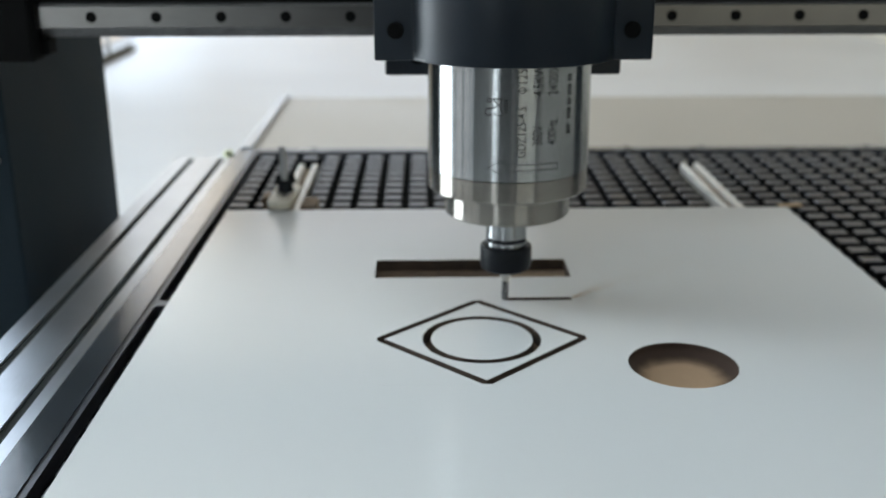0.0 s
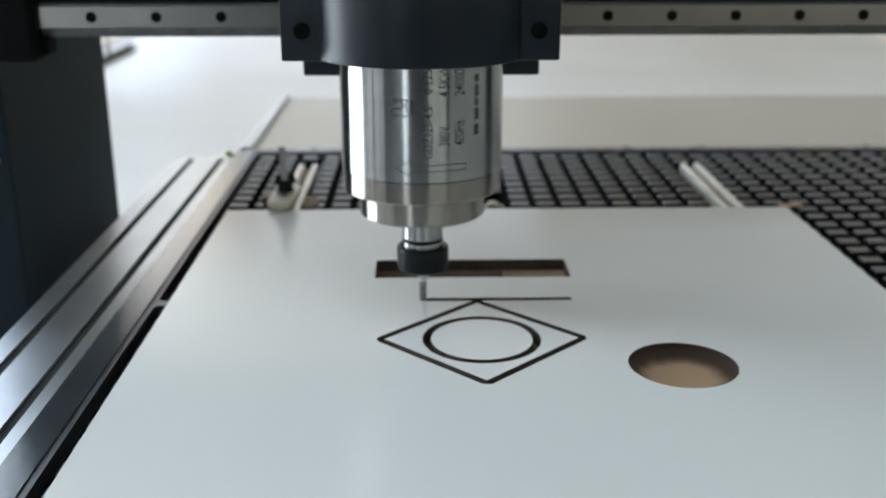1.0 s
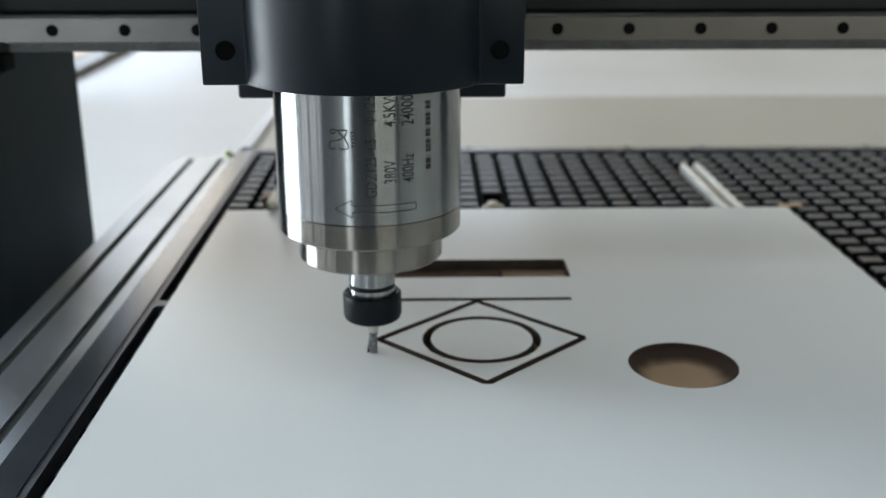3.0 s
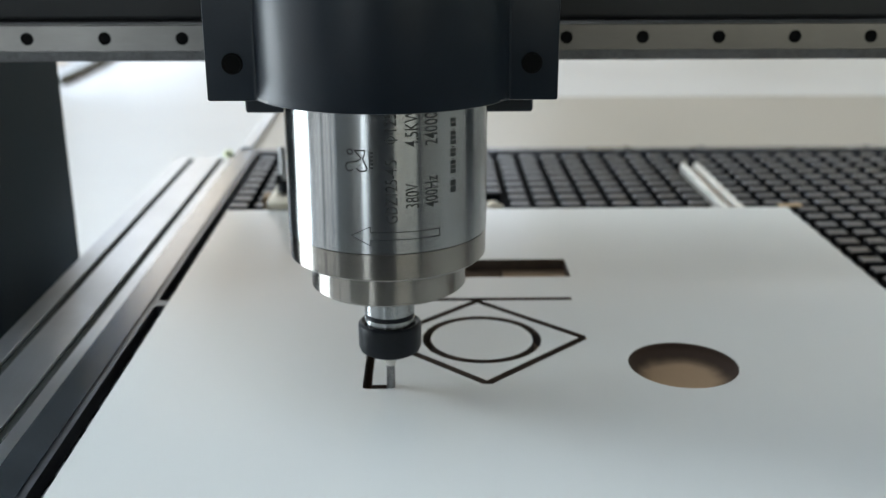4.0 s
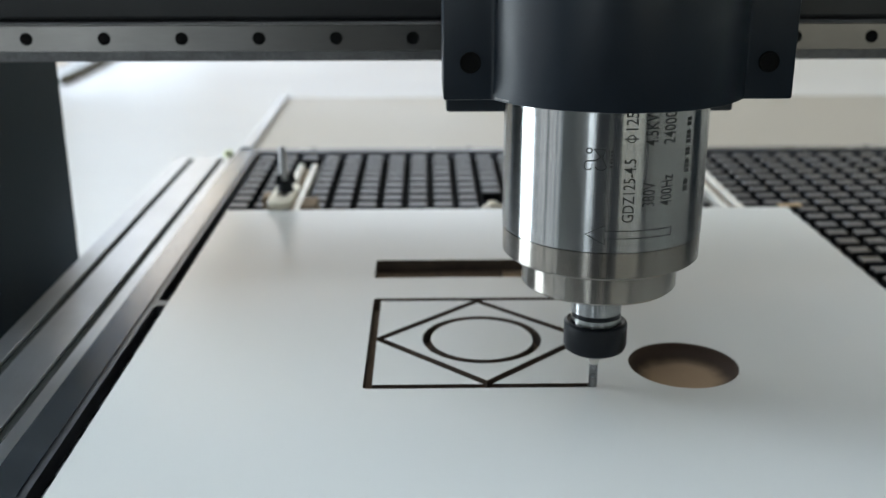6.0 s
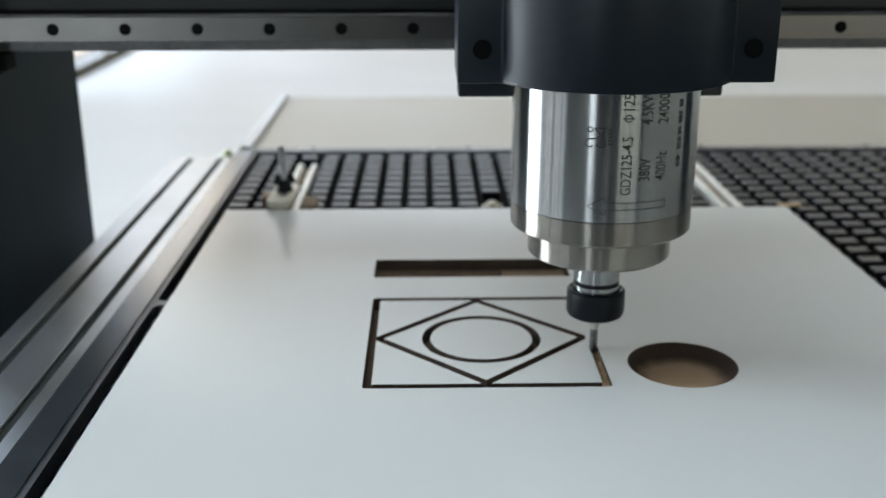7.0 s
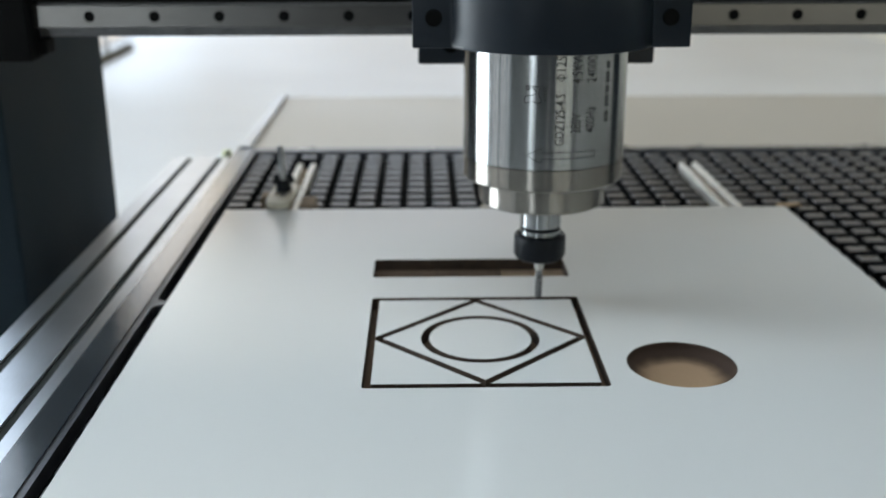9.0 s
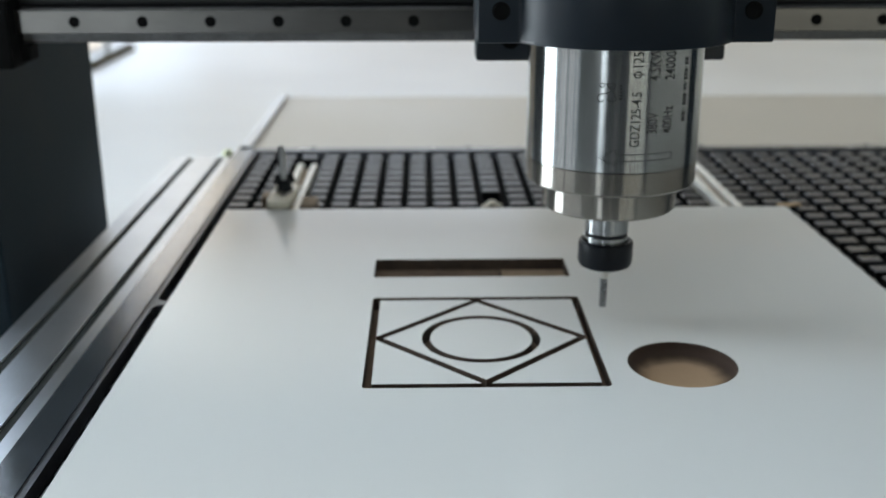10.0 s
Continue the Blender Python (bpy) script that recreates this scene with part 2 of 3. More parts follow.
    wall("wall_west_north", False, -2.67, 0.25, 2.2, 11.45, [(2.6, 4.9, 1.25, 3.15), (6.0, 11.2, FLOOR, 3.2)], TAN_WALL)
    wall("wall_south", True, -5.2, 0.25, -2.55, 4.0, [(-2.45, -1.75, FLOOR, 1.65), (0.9, 3.3, FLOOR, 1.65)], DARK_WALL)
    wall("wall_east", False, 4.0, 0.25, -5.2, 11.45, [])
    wall("wall_north", True, 11.45, 0.25, -2.8, 4.25, [(-2.2, 1.2, 0.25, 3.25)])
    bm = boxes((-60, -2.67, -60, 60, FLOOR - 0.25, FLOOR - 0.05))
    tagged(part("ground", bm, YARD), "sunlit pale yard outside the hall", "ground", kind="structure")


hall()

# ---- the machine bed ----


def bed():
    t = empty("machine_bed", (0, 0, FLOOR))
    tagged(t, "router machine bed with black vacuum grid table and aluminium side profiles", "machine bed")
    up = -FLOOR

    def piece(name, bm, mats, label="", parent=t, smooth=False):
        ob = part(name, bm, mats, parent, label, smooth)
        if parent is t:
            ob.location.z = up
        return ob

    x0, x1, y0, y1 = -0.299, 0.965, -1.35, 1.152
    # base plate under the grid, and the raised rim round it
    piece("grid_base", boxes((x0, x1, y0, 0.722, TABLE - 0.04, TABLE - 0.012)), CHANNEL_SHADE, "black milled base of the vacuum grid")
    rim = [(x0, y0), (-0.2765, y0), (-0.2765, 0.113)]
    rim += [(-0.2715 - 0.005 * math.cos(radians(a)), 0.113 + 0.007 * math.sin(radians(a))) for a in (30, 60, 90)]
    rim += [(-0.2662, 0.120), (-0.2662, 0.131)]
    rim += [(-0.2715 - 0.005 * math.cos(radians(a)), 0.138 - 0.007 * math.sin(radians(a))) for a in (90, 60, 30)]
    rim += [(-0.2765, 0.138), (-0.2765, 0.722), (x0, 0.722)]
    bm = prism(bmesh.new(), rim, TABLE - 0.012, TABLE - 0.0005)
    piece("ledge", bm, LEDGE, "grey ledge inside the rim with a bridge between two zones")
    piece("rim", boxes((-0.3045, -0.2815, y0, 0.7215, TABLE + 0.00004, TABLE + 0.0008), bevel=0.0003), RIM, "dark polished metal rim of the grid")
    piece("rim", boxes((0.945, x1, y0, 0.722, TABLE - 0.012, TABLE - 0.0005), bevel=0.0012), PHENOLIC)
    piece("rim", boxes((-0.2763, 0.9445, 0.700, 0.7215, TABLE - 0.012, TABLE + 0.001), bevel=0.0015), PHENOLIC)
    # end plate
    pl = piece("end_plate", boxes((x0 - 0.002, x1, 0.7225, y1, TABLE - 0.03, TABLE - 0.003), bevel=0.002), END_PLATE, "smooth beige end plate of the bed")
    piece("edge_strip", boxes((x0 - 0.004, x0 + 0.012, 0.7225, y1, TABLE - 0.0029, TABLE + 0.004), bevel=0.0015), ALUMINIUM, "bright strip along the plate's edge")
    for x in (0.245, 0.352, 0.59, 0.02, -0.2):
        bm = bmesh.new()
        lathe(bm, [(0, 0.003), (0.004, 0.003), (0.0045, 0.002), (0.0045, 0)], 16)
        b = piece("bolt", bm, BLACK_OXIDE, "", t, True)
        b.location = (x, 0.730, up + TABLE - 0.003)

    # aluminium side profiles with two slots each
    def profile(xa, name):
        sec = [(0, -0.08), (0.0815, -0.08), (0.0815, -0.0003), (0.0812, 0)]
        for c in (0.0618, 0.0220):
            sec += [(c + 0.0042, 0), (c + 0.0040, -0.0002), (c + 0.0040, -0.0055), (c + 0.0095, -0.0062), (c + 0.0095, -0.012), (c + 0.005, -0.016),
                    (c - 0.005, -0.016), (c - 0.0095, -0.012), (c - 0.0095, -0.0062), (c - 0.0040, -0.0055), (c - 0.0040, -0.0002), (c - 0.0042, 0)]
        sec += [(0.0004, 0), (0, -0.0004)]
        bm = bmesh.new()
        ends = [[bm.verts.new((xa + a, y, TABLE + b)) for a, b in sec] for y in (y0 + 0.1, 0.675)]
        n = len(sec)
        bm.faces.new(ends[0]), bm.faces.new(ends[1][::-1])
        for i in range(n):
            bm.faces.new((ends[0][i], ends[0][(i + 1) % n], ends[1][(i + 1) % n], ends[1][i]))
        # added dark strips, standing for the shade deep inside each slot
        for c in (0.0618, 0.0220):
            piece("slot_shade_strip", boxes((xa + c - 0.0039, xa + c + 0.0039, y0 + 0.1, 0.674, TABLE - 0.0055, TABLE - 0.0022)), SLOT_SHADE, "dark strip standing for the shade in the slot")
        return piece(name, bm, ALUMINIUM, "bare aluminium profile with two slots")

    profile(-0.381, "slotted_profile")
    profile(0.967, "slotted_profile")
    piece("side_beam", boxes((-0.378, -0.31, y0, 0.70, TABLE - 0.25, TABLE - 0.081), bevel=0.004), DARK_STEEL, "dark painted side beam")
    piece("side_beam", boxes((0.975, 1.04, y0, 0.70, TABLE - 0.25, TABLE - 0.081), bevel=0.004), DARK_STEEL)
    piece("frame", boxes((-0.30, 0.966, y0, y1, TABLE - 0.16, TABLE - 0.041), bevel=0.004), DARK_STEEL, "dark painted welded frame")
    for x in (-0.34, 1.0):
        for y in (-1.2, 0.0, 0.62):
            piece("leg", boxes((x - 0.04, x + 0.04, y - 0.04, y + 0.04, FLOOR, TABLE - 0.25), bevel=0.004), DARK_STEEL)
    bm = bmesh.new()
    lathe(bm, [(0, 0.008), (0.005, 0.008), (0.007, 0.005), (0.007, 0)], 20)
    cap = piece("oiler_cap", bm, GREEN, "small yellow-green cap", t, True)
    cap.location = (-0.314, 0.69, up + TABLE - 0.002)
    piece("cap_lug", boxes((-0.325, -0.3, 0.677, 0.703, TABLE - 0.03, TABLE - 0.002), bevel=0.002), ALUMINIUM)
    return t


BED = bed()

# ---- T-slot tracks let into the grid ----


def track(x, ya, yb):
    t = empty("clamp_track", (x, 0, TABLE - 0.012))
    tagged(t, "pale slotted clamp track let into the black grid", "clamp track", group="clamp tracks")
    part("channel", boxes((-0.0049, 0.0049, ya, yb, 0.0002, 0.006)), WOOD, t, "dusty brown slot floor")
    for s in (-1, 1):
        part("lip", boxes((s * 0.0088 - 0.0038, s * 0.0088 + 0.0038, ya, yb, 0.0003, 0.0138), bevel=0.0015), TRACK, t)
    return t


TRACKS = ((-0.1964, 0.626), (0.0450, 0.455), (0.3083, 0.621))
track(-0.1964, -1.2, 0.626)
track(0.0450, -1.2, 0.402)
track(0.3083, -1.2, 0.621)

# ---- the moving gantry ----
RAIL_Y, RAIL_Z = 0.1834, 0.2112


def gantry():
    """Its own zero lies under the cutter's axis, at the height of the workpiece."""
    g = empty("gantry")
    tagged(g, "dark slate steel gantry with a bright linear rail", "gantry")
    fy = RAIL_Y + 0.0175
    part("beam", boxes((-0.4386, 1.0986, fy, fy + 0.16, 0.2225, 0.47), bevel=0.004), DARK_STEEL, g, "near-black painted cross beam")
    part("rail_seat", boxes((-0.425, 1.085, fy - 0.004, fy + 0.02, 0.1915, 0.2222), bevel=0.0015), CAST_GREY, g, "machined grey seat under the rail")
    # rail with its waisted section
    bm = bmesh.new()
    sec = [(0, -0.0097), (0, 0.0097), (0.0015, 0.0101), (0.006, 0.0101), (0.008, 0.0082), (0.011, 0.0082), (0.0132, 0.0101), (0.0132, -0.0101),
           (0.011, -0.0082), (0.008, -0.0082), (0.006, -0.0101), (0.0015, -0.0101)]
    ends = [[bm.verts.new((x, RAIL_Y + a, RAIL_Z + b)) for a, b in sec] for x in (-0.418, 1.078)]
    n = len(sec)
    bm.faces.new(ends[0]), bm.faces.new(ends[1][::-1])
    for i in range(n):
        bm.faces.new((ends[0][i], ends[0][(i + 1) % n], ends[1][(i + 1) % n], ends[1][i]))
    rail = part("linear_rail", bm, GROUND_STEEL, g, "bright ground steel rail")
    upper = rail.copy()
    scene.collection.objects.link(upper)
    upper.location.z = 0.19
    x = -0.4104
    hole = None
    while x < 1.07:
        if hole is None:
            bm = bmesh.new()
            lathe(bm, [(0.0, 0.0001), (0.0040, 0.0001), (0.0046, 0.0004), (0.0050, 0.0003), (0.0051, -0.004)], 20)
            hole = part("bolt_hole", bm, HOLE_BLACK, rail)
            ob = hole
        else:
            ob = hole.copy()
            scene.collection.objects.link(ob)
        ob.rotation_euler = (radians(90), 0, 0)
        ob.location = (x, RAIL_Y - 0.0002, RAIL_Z)
        x += 0.06
    # uprights
    for s, xa, xb in ((1, -0.4787, -0.4387), (-1, 1.0987, 1.1387)):
        bm = boxes((xa, xb, 0.173, 0.499, -0.45, 0.42), bevel=0.003)
        part("upright", bm, UPRIGHT_PAINT, g, "dark slate painted side plate")
        bm = boxes((xa - 0.02, xb - 0.005, 0.13, 0.54, -0.52, -0.4505) if s > 0 else (xa + 0.005, xb + 0.02, 0.13, 0.54, -0.52, -0.4505), bevel=0.004)
        part("slide_block", bm, DARK_STEEL, g)
    # stop drawn longer than it is, in place of shade on the rail's end
    part("end_stop_and_shade", boxes((-0.4385, -0.4020, 0.166, 0.200, 0.172, 0.232), bevel=0.002), HOLE_BLACK, g, "dark end stop of the rail, lengthened to stand for shade on its end")
    part("end_lug", boxes((-0.4385, -0.394, 0.186, 0.21, 0.176, 0.1912), bevel=0.002), HOLE_BLACK, g)
    bm = bmesh.new()
    lathe(bm, [(0, 0.004), (0.0045, 0.004), (0.0055, 0.003), (0.0055, 0)], 20)
    screw = part("screw", bm, STEEL, g, "bright screw head", True)
    screw.matrix_basis = pose(-0.4520, 0.1731, 0.0790, 90, 0, 0)
    return g


GANTRY = gantry()

# ---- the spindle unit ----
AX = 0.0631


def on_cylinder(bm, r):
    """Bend a flat drawing (x along the arc, y up) round the spindle, facing -y."""
    for v in bm.verts:
        a = v.co.x / r
        rr = r + v.co.z
        v.co = Vector((rr * math.sin(a), -rr * math.cos(a), v.co.y))


def lettering(text, size, angle, z_low, parent, name="lettering", stretch=1.0):
    """Engraved words that read upwards on the spindle's face."""
    cu = bpy.data.curves.new("words", "FONT")
    cu.body, cu.size, cu.resolution_u, cu.offset = text, size, 3, 0.00003
    ob = bpy.data.objects.new("words", cu)
    scene.collection.objects.link(ob)
    dg = bpy.context.evaluated_depsgraph_get()
    me = ob.evaluated_get(dg).to_mesh()
    bm = bmesh.new()
    bm.from_mesh(me)
    ob.evaluated_get(dg).to_mesh_clear()
    bpy.data.objects.remove(ob)
    bpy.data.curves.remove(cu)
    bmesh.ops.triangulate(bm, faces=bm.faces)
    arc = radians(angle) * AX
    for v in bm.verts:
        v.co = Vector((arc - v.co.y, z_low + v.co.x * stretch, 0.00012))
    on_cylinder(bm, AX)
    return part(name, bm, ENGRAVED, parent)


def strokes(lines, width, parent, name):
    """A drawing of thin engraved strokes; each is (x0, z0, x1, z1) along the arc."""
    bm = bmesh.new()
    for x0, z0, x1, z1 in lines:
        d = Vector((x1 - x0, z1 - z0))
        nrm = Vector((-d.y, d.x)).normalized() * width / 2
        steps = max(1, int(d.length / 0.003))
        prev = None
        for i in range(steps + 1):
            p = Vector((x0, z0)) + d * i / steps
            pair = [bm.verts.new((p.x + nrm.x * s, p.y + nrm.y * s, 0.00012)) for s in (1, -1)]
            if prev:
                bm.faces.new((prev[0], prev[1], pair[1], pair[0]))
            prev = pair
    on_cylinder(bm, AX)
    return part(name, bm, ENGRAVED, parent)


def spindle_unit():
    """Its own zero lies on the cutter's axis, at the height of the workpiece."""
    u = empty("spindle_unit")
    tagged(u, "bright steel milling spindle in a dark slate clamp on the gantry", "spindle")
    body = part("spindle_body", lathe(bmesh.new(), [(0, 0.46), (0.060, 0.46), (AX, 0.4575), (AX, 0.1158), (AX - 0.0005, 0.1154)], 160), STEEL, u,
                "polished turned steel spindle barrel", True)
    part("lower_ring", lathe(bmesh.new(), [(AX - 0.0009, 0.1153), (AX - 0.0004, 0.1148), (AX - 0.0004, 0.0993), (AX - 0.0020, 0.0978), (0.02, 0.0978)], 160), RING_STEEL, u,
         "duller steel ring below the barrel", True)
    part("nose_flange", lathe(bmesh.new(), [(0.02, 0.0976), (0.0497, 0.0976), (0.0500, 0.0972), (0.0500, 0.0783), (0.0485, 0.0768), (0.012, 0.0768)], 128), RING_STEEL, u,
         "stepped steel nose flange", True)
    part("shaft", lathe(bmesh.new(), [(0.0165, 0.0767), (0.0165, 0.0556), (0.0158, 0.0552), (0.0158, 0.0527), (0.0166, 0.0523), (0.0166, 0.0440), (0.01, 0.0440)], 64), STEEL, u,
         "bright steel shaft", True)
    part("seal_ring", lathe(bmesh.new(), [(0.0157, 0.0553), (0.0163, 0.0551), (0.0163, 0.0529), (0.0157, 0.0526)], 64), BLACK_OXIDE, u, "black ring on the shaft", True)
    part("collet_nut", lathe(bmesh.new(), [(0.0170, 0.0440), (0.0172, 0.0478), (0.0190, 0.0486), (0.0206, 0.0474), (0.0209, 0.0465),
                                                (0.0209, 0.0432), (0.0209, 0.0320), (0.0198, 0.0290), (0.0170, 0.0272), (0.0065, 0.0268), (0.0062, 0.03)], 96), BLACK_OXIDE, u,
               "black collet nut with a chamfered rim", True)
    part("collet", lathe(bmesh.new(), [(0.0060, 0.0272), (0.0056, 0.0258), (0.0043, 0.0252), (0.0041, 0.0200), (0.0030, 0.0165)], 32), TRACK, u, "bright tapered collet tip", True)
    bm = lathe(bmesh.new(), [(0.0031, 0.0190), (0.0029, 0.0180), (0.0029, -0.0065), (0.0025, -0.0072), (0, -0.0070)], 24)
    cutter = part("end_mill", bm, CARBIDE, u, "grey carbide end mill", True)
    # two flutes as thin dark helical grooves
    for k in range(2):
        bm = bmesh.new()
        prev = None
        for i in range(15):
            a = k * math.pi + i * 0.36
            z = -0.0064 + i * 0.0013
            pair = [bm.verts.new((0.00298 * math.cos(a + d), 0.00298 * math.sin(a + d), z)) for d in (-0.28, 0.28)]
            if prev:
                bm.faces.new((prev[0], prev[1], pair[1], pair[0]))
            prev = pair
        part("flute", bm, BLACK_OXIDE, cutter)

    # clamp: a round front with two wings, split behind
    zb, zt, r, wing = 0.2021, 0.365, 0.0835, 0.1017
    a0 = math.asin(0.040 / r)
    arc = [(r * math.cos(a), -r * math.sin(a)) for a in [a0 + (math.pi - 2 * a0) * i / 48 for i in range(49)]]
    outline = [(wing, 0.030), (wing, -0.040)] + arc + [(-wing, -0.040), (-wing, 0.030)]
    bm = prism(bmesh.new(), outline, zb, zt)
    bmesh.ops.recalc_face_normals(bm, faces=bm.faces)
    sharp = [e for e in bm.edges if len(e.link_faces) == 2 and e.calc_face_angle() > radians(50)]
    bmesh.ops.bevel(bm, geom=sharp, offset=0.0014, segments=2, profile=0.5, affect="EDGES")
    clamp = part("clamp", bm, SLATE, u, "dark slate painted spindle clamp", True)
    # bolts in clamp and plate: flat black caps paint the shade of deep counterbores
    for sx in (-1, 1):
        for z in (0.2238, 0.2700, 0.3162):
            bm = bmesh.new()
            lathe(bm, [(0.0, 0.0006), (0.0048, 0.0006), (0.0052, 0.0012), (0.0058, 0.0012), (0.0062, 0.0004), (0.0062, -0.003)], 28)
            b = part("bolt", bm, HOLE_BLACK, clamp, "", True)
            b.matrix_basis = pose(sx * 0.0861, -0.0401, z, 90, 0, 0)
    part("clamp_half", boxes((-0.0985, 0.0985, 0.0305, 0.062, 0.1975, 0.372), bevel=0.002), SLATE, u, "rear half of the clamp")
    bm = boxes((-0.098, 0.098, 0.0625, 0.092, 0.1755, 0.52), bevel=0.002)
    plate = part("z_plate", bm, SLATE, u, "dark slate lifting plate")
    for sx in (-1, 1):
        bm = bmesh.new()
        lathe(bm, [(0, 0.0006), (0.0062, 0.0006), (0.007, 0.001), (0.0076, -0.002)], 24)
        part("bolt", bm, HOLE_BLACK, plate, "", True).matrix_basis = pose(sx * 0.071, 0.0624, 0.192, 90, 0, 0)
    part("carriage_plate", boxes((-0.092, 0.092, 0.0925, 0.128, 0.235, 0.50), bevel=0.002), DARK_STEEL, u, "dark carriage plate on the rail")
    for sx in (-0.052, 0.052):
        for dz in (0.0245, 0.19):
            part("rail_block", boxes((sx - 0.034, sx + 0.034, 0.1285, RAIL_Y - 0.001, RAIL_Z + dz + 0.0, RAIL_Z + dz + 0.044) if dz < 0.1
                                     else (sx - 0.034, sx + 0.034, 0.1285, RAIL_Y - 0.001, RAIL_Z + dz - 0.022, RAIL_Z + dz + 0.022), bevel=0.002), GROUND_STEEL, u)

    # engraved words
    lettering("GDZ125-4.5", 0.0100, 7.4, 0.1340, body, stretch=0.745)
    lettering("125", 0.0102, 7.4, 0.1874, body, stretch=0.80)
    px, pz = radians(7.4) * AX - 0.0034, 0.1838
    ring = [(px + 0.0024 * math.cos(a * math.pi / 8), pz + 0.0021 * math.sin(a * math.pi / 8)) for a in range(17)]
    strokes([(*p, *q) for p, q in zip(ring, ring[1:])] + [(px - 0.0040, pz, px + 0.0040, pz)], 0.0007, body, "lettering")
    lettering("380V", 0.0114, 18.9, 0.1428, body, stretch=0.63)
    lettering("4.5KW", 0.0114, 18.9, 0.1794, body, stretch=0.66)
    lettering("400Hz", 0.0118, 29.8, 0.1428, body, stretch=0.60)
    lettering("24000", 0.0118, 29.8, 0.1794, body, stretch=0.66)
    # unreadable small line as plain bars
    z, arcx = 0.1495, radians(40.0) * AX
    for ln, gap in ((0.0033, 0.0007), (0.0033, 0.0008), (0.0008, 0.0026), (0.0022, 0.0005), (0.0022, 0.0005), (0.0022, 0.0005), (0.0006, 0.0014),
                    (0.0020, 0.0005), (0.0020, 0.0007), (0.0008, 0.0012), (0.0022, 0.0005), (0.0022, 0.0005), (0.0022, 0.0008), (0.0006, 0.0014), (0.0022, 0.0005), (0.0022, 0.0005)):
        strokes([(arcx, z, arcx, z + ln)], 0.0040 if ln > 0.001 else 0.0012, body, "engraved_bar")
        z += ln + gap
    # arrow outline
    xl, xr, zc = -0.0195, 0.0342, 0.1268
    strokes([(xl, zc, xl + 0.0115, zc + 0.0058), (xl, zc, xl + 0.0115, zc - 0.0058), (xl + 0.0115, zc + 0.0058, xl + 0.0115, zc + 0.0023),
             (xl + 0.0115, zc - 0.0058, xl + 0.0115, zc - 0.0023), (xl + 0.0115, zc + 0.0023, xr, zc + 0.0023), (xl + 0.0115, zc - 0.0023, xr, zc - 0.0023),
             (xr, zc - 0.0023, xr, zc + 0.0023)], 0.0005, body, "engraved_arrow")
    # maker's mark as a plain shape
    cx, cz = -0.0150, 0.1715
    def curl(x, z, rx, rz, a0, a1):
        pts = [(cx + x + rx * math.cos(radians(a)), cz + z + rz * math.sin(radians(a))) for a in range(a0, a1 + 1, 15)]
        return [(*p, *q) for p, q in zip(pts, pts[1:])]
    mark = curl(-0.0045, -0.0035, 0.0022, 0.0026, 90, 330) + curl(-0.0040, 0.0052, 0.0016, 0.0014, 0, 360) + curl(0.0030, -0.0040, 0.0030, 0.0020, 180, 360)
    mark += [(cx - 0.0045, cz - 0.0009, cx - 0.0005, cz - 0.0004), (cx - 0.0005, cz - 0.0004, cx + 0.0028, cz + 0.0016), (cx + 0.0028, cz + 0.0016, cx - 0.0012, cz + 0.0062),
             (cx - 0.0012, cz + 0.0062, cx + 0.0052, cz + 0.0062), (cx + 0.0052, cz + 0.0062, cx + 0.0036, cz + 0.0012), (cx + 0.0036, cz + 0.0012, cx + 0.0060, cz - 0.0040)]
    strokes(mark, 0.0008, body, "engraved_mark")
    for k in range(5):
        z0 = cz - 0.0045 + 0.0022 * k
        strokes([(cx + 0.0088, z0, cx + 0.0088, z0 + 0.0013)], 0.0016, body, "engraved_bar")
    strokes([(cx + 0.0075, cz - 0.005, cx + 0.0075, cz + 0.006)], 0.0004, body, "engraved_bar")
    # paint knocked off the lower edge of the clamp
    rng = random.Random(8)
    for k in range(16):
        a = radians(rng.choice((-1, -1, 1)) * rng.uniform(50, 62))
        chip = bmesh.new()
        w, h = rng.uniform(0.0006, 0.0020), rng.uniform(0.0004, 0.0012)
        rr = 0.0835 + 0.00015
        corners = [(a + da * w / rr, 0.2036 + dz * h) for da, dz in ((-1, 0), (-0.4, 1), (0.5, 0.8), (1, -0.1), (0.2, -0.4))]
        chip.faces.new([chip.verts.new((rr * math.sin(b), -rr * math.cos(b), z)) for b, z in corners])
        part("chip", chip, CAST_GREY, clamp)
    return u


SPINDLE = spindle_unit()

# ---- the workpiece ----


def circle(cx, cy, r, n=72):
    return [(cx + r * math.cos(2 * math.pi * i / n), cy + r * math.sin(2 * math.pi * i / n)) for i in range(n)]


def rounded(x0, x1, y0, y1, r, n=6):
    pts = []
    for cx, cy, a in ((x1 - r, y1 - r, 0), (x0 + r, y1 - r, 90), (x0 + r, y0 + r, 180), (x1 - r, y0 + r, 270)):
        pts += [(cx + r * math.cos(radians(a + 90 * i / n)), cy + r * math.sin(radians(a + 90 * i / n))) for i in range(n + 1)]
    return pts


def diamond(d, r=0.0, n=5):
    if not r:
        return [(d, 0), (0, d), (-d, 0), (0, -d)]
    pts = []
    c = d - r * math.sqrt(2)
    for k in range(4):
        a = 90 * k
        for i in range(n + 1):
            b = radians(a - 45 + 90 * i / n)
            pts.append((c * math.cos(radians(a)) + r * math.cos(b), c * math.sin(radians(a)) + r * math.sin(b)))
    return pts


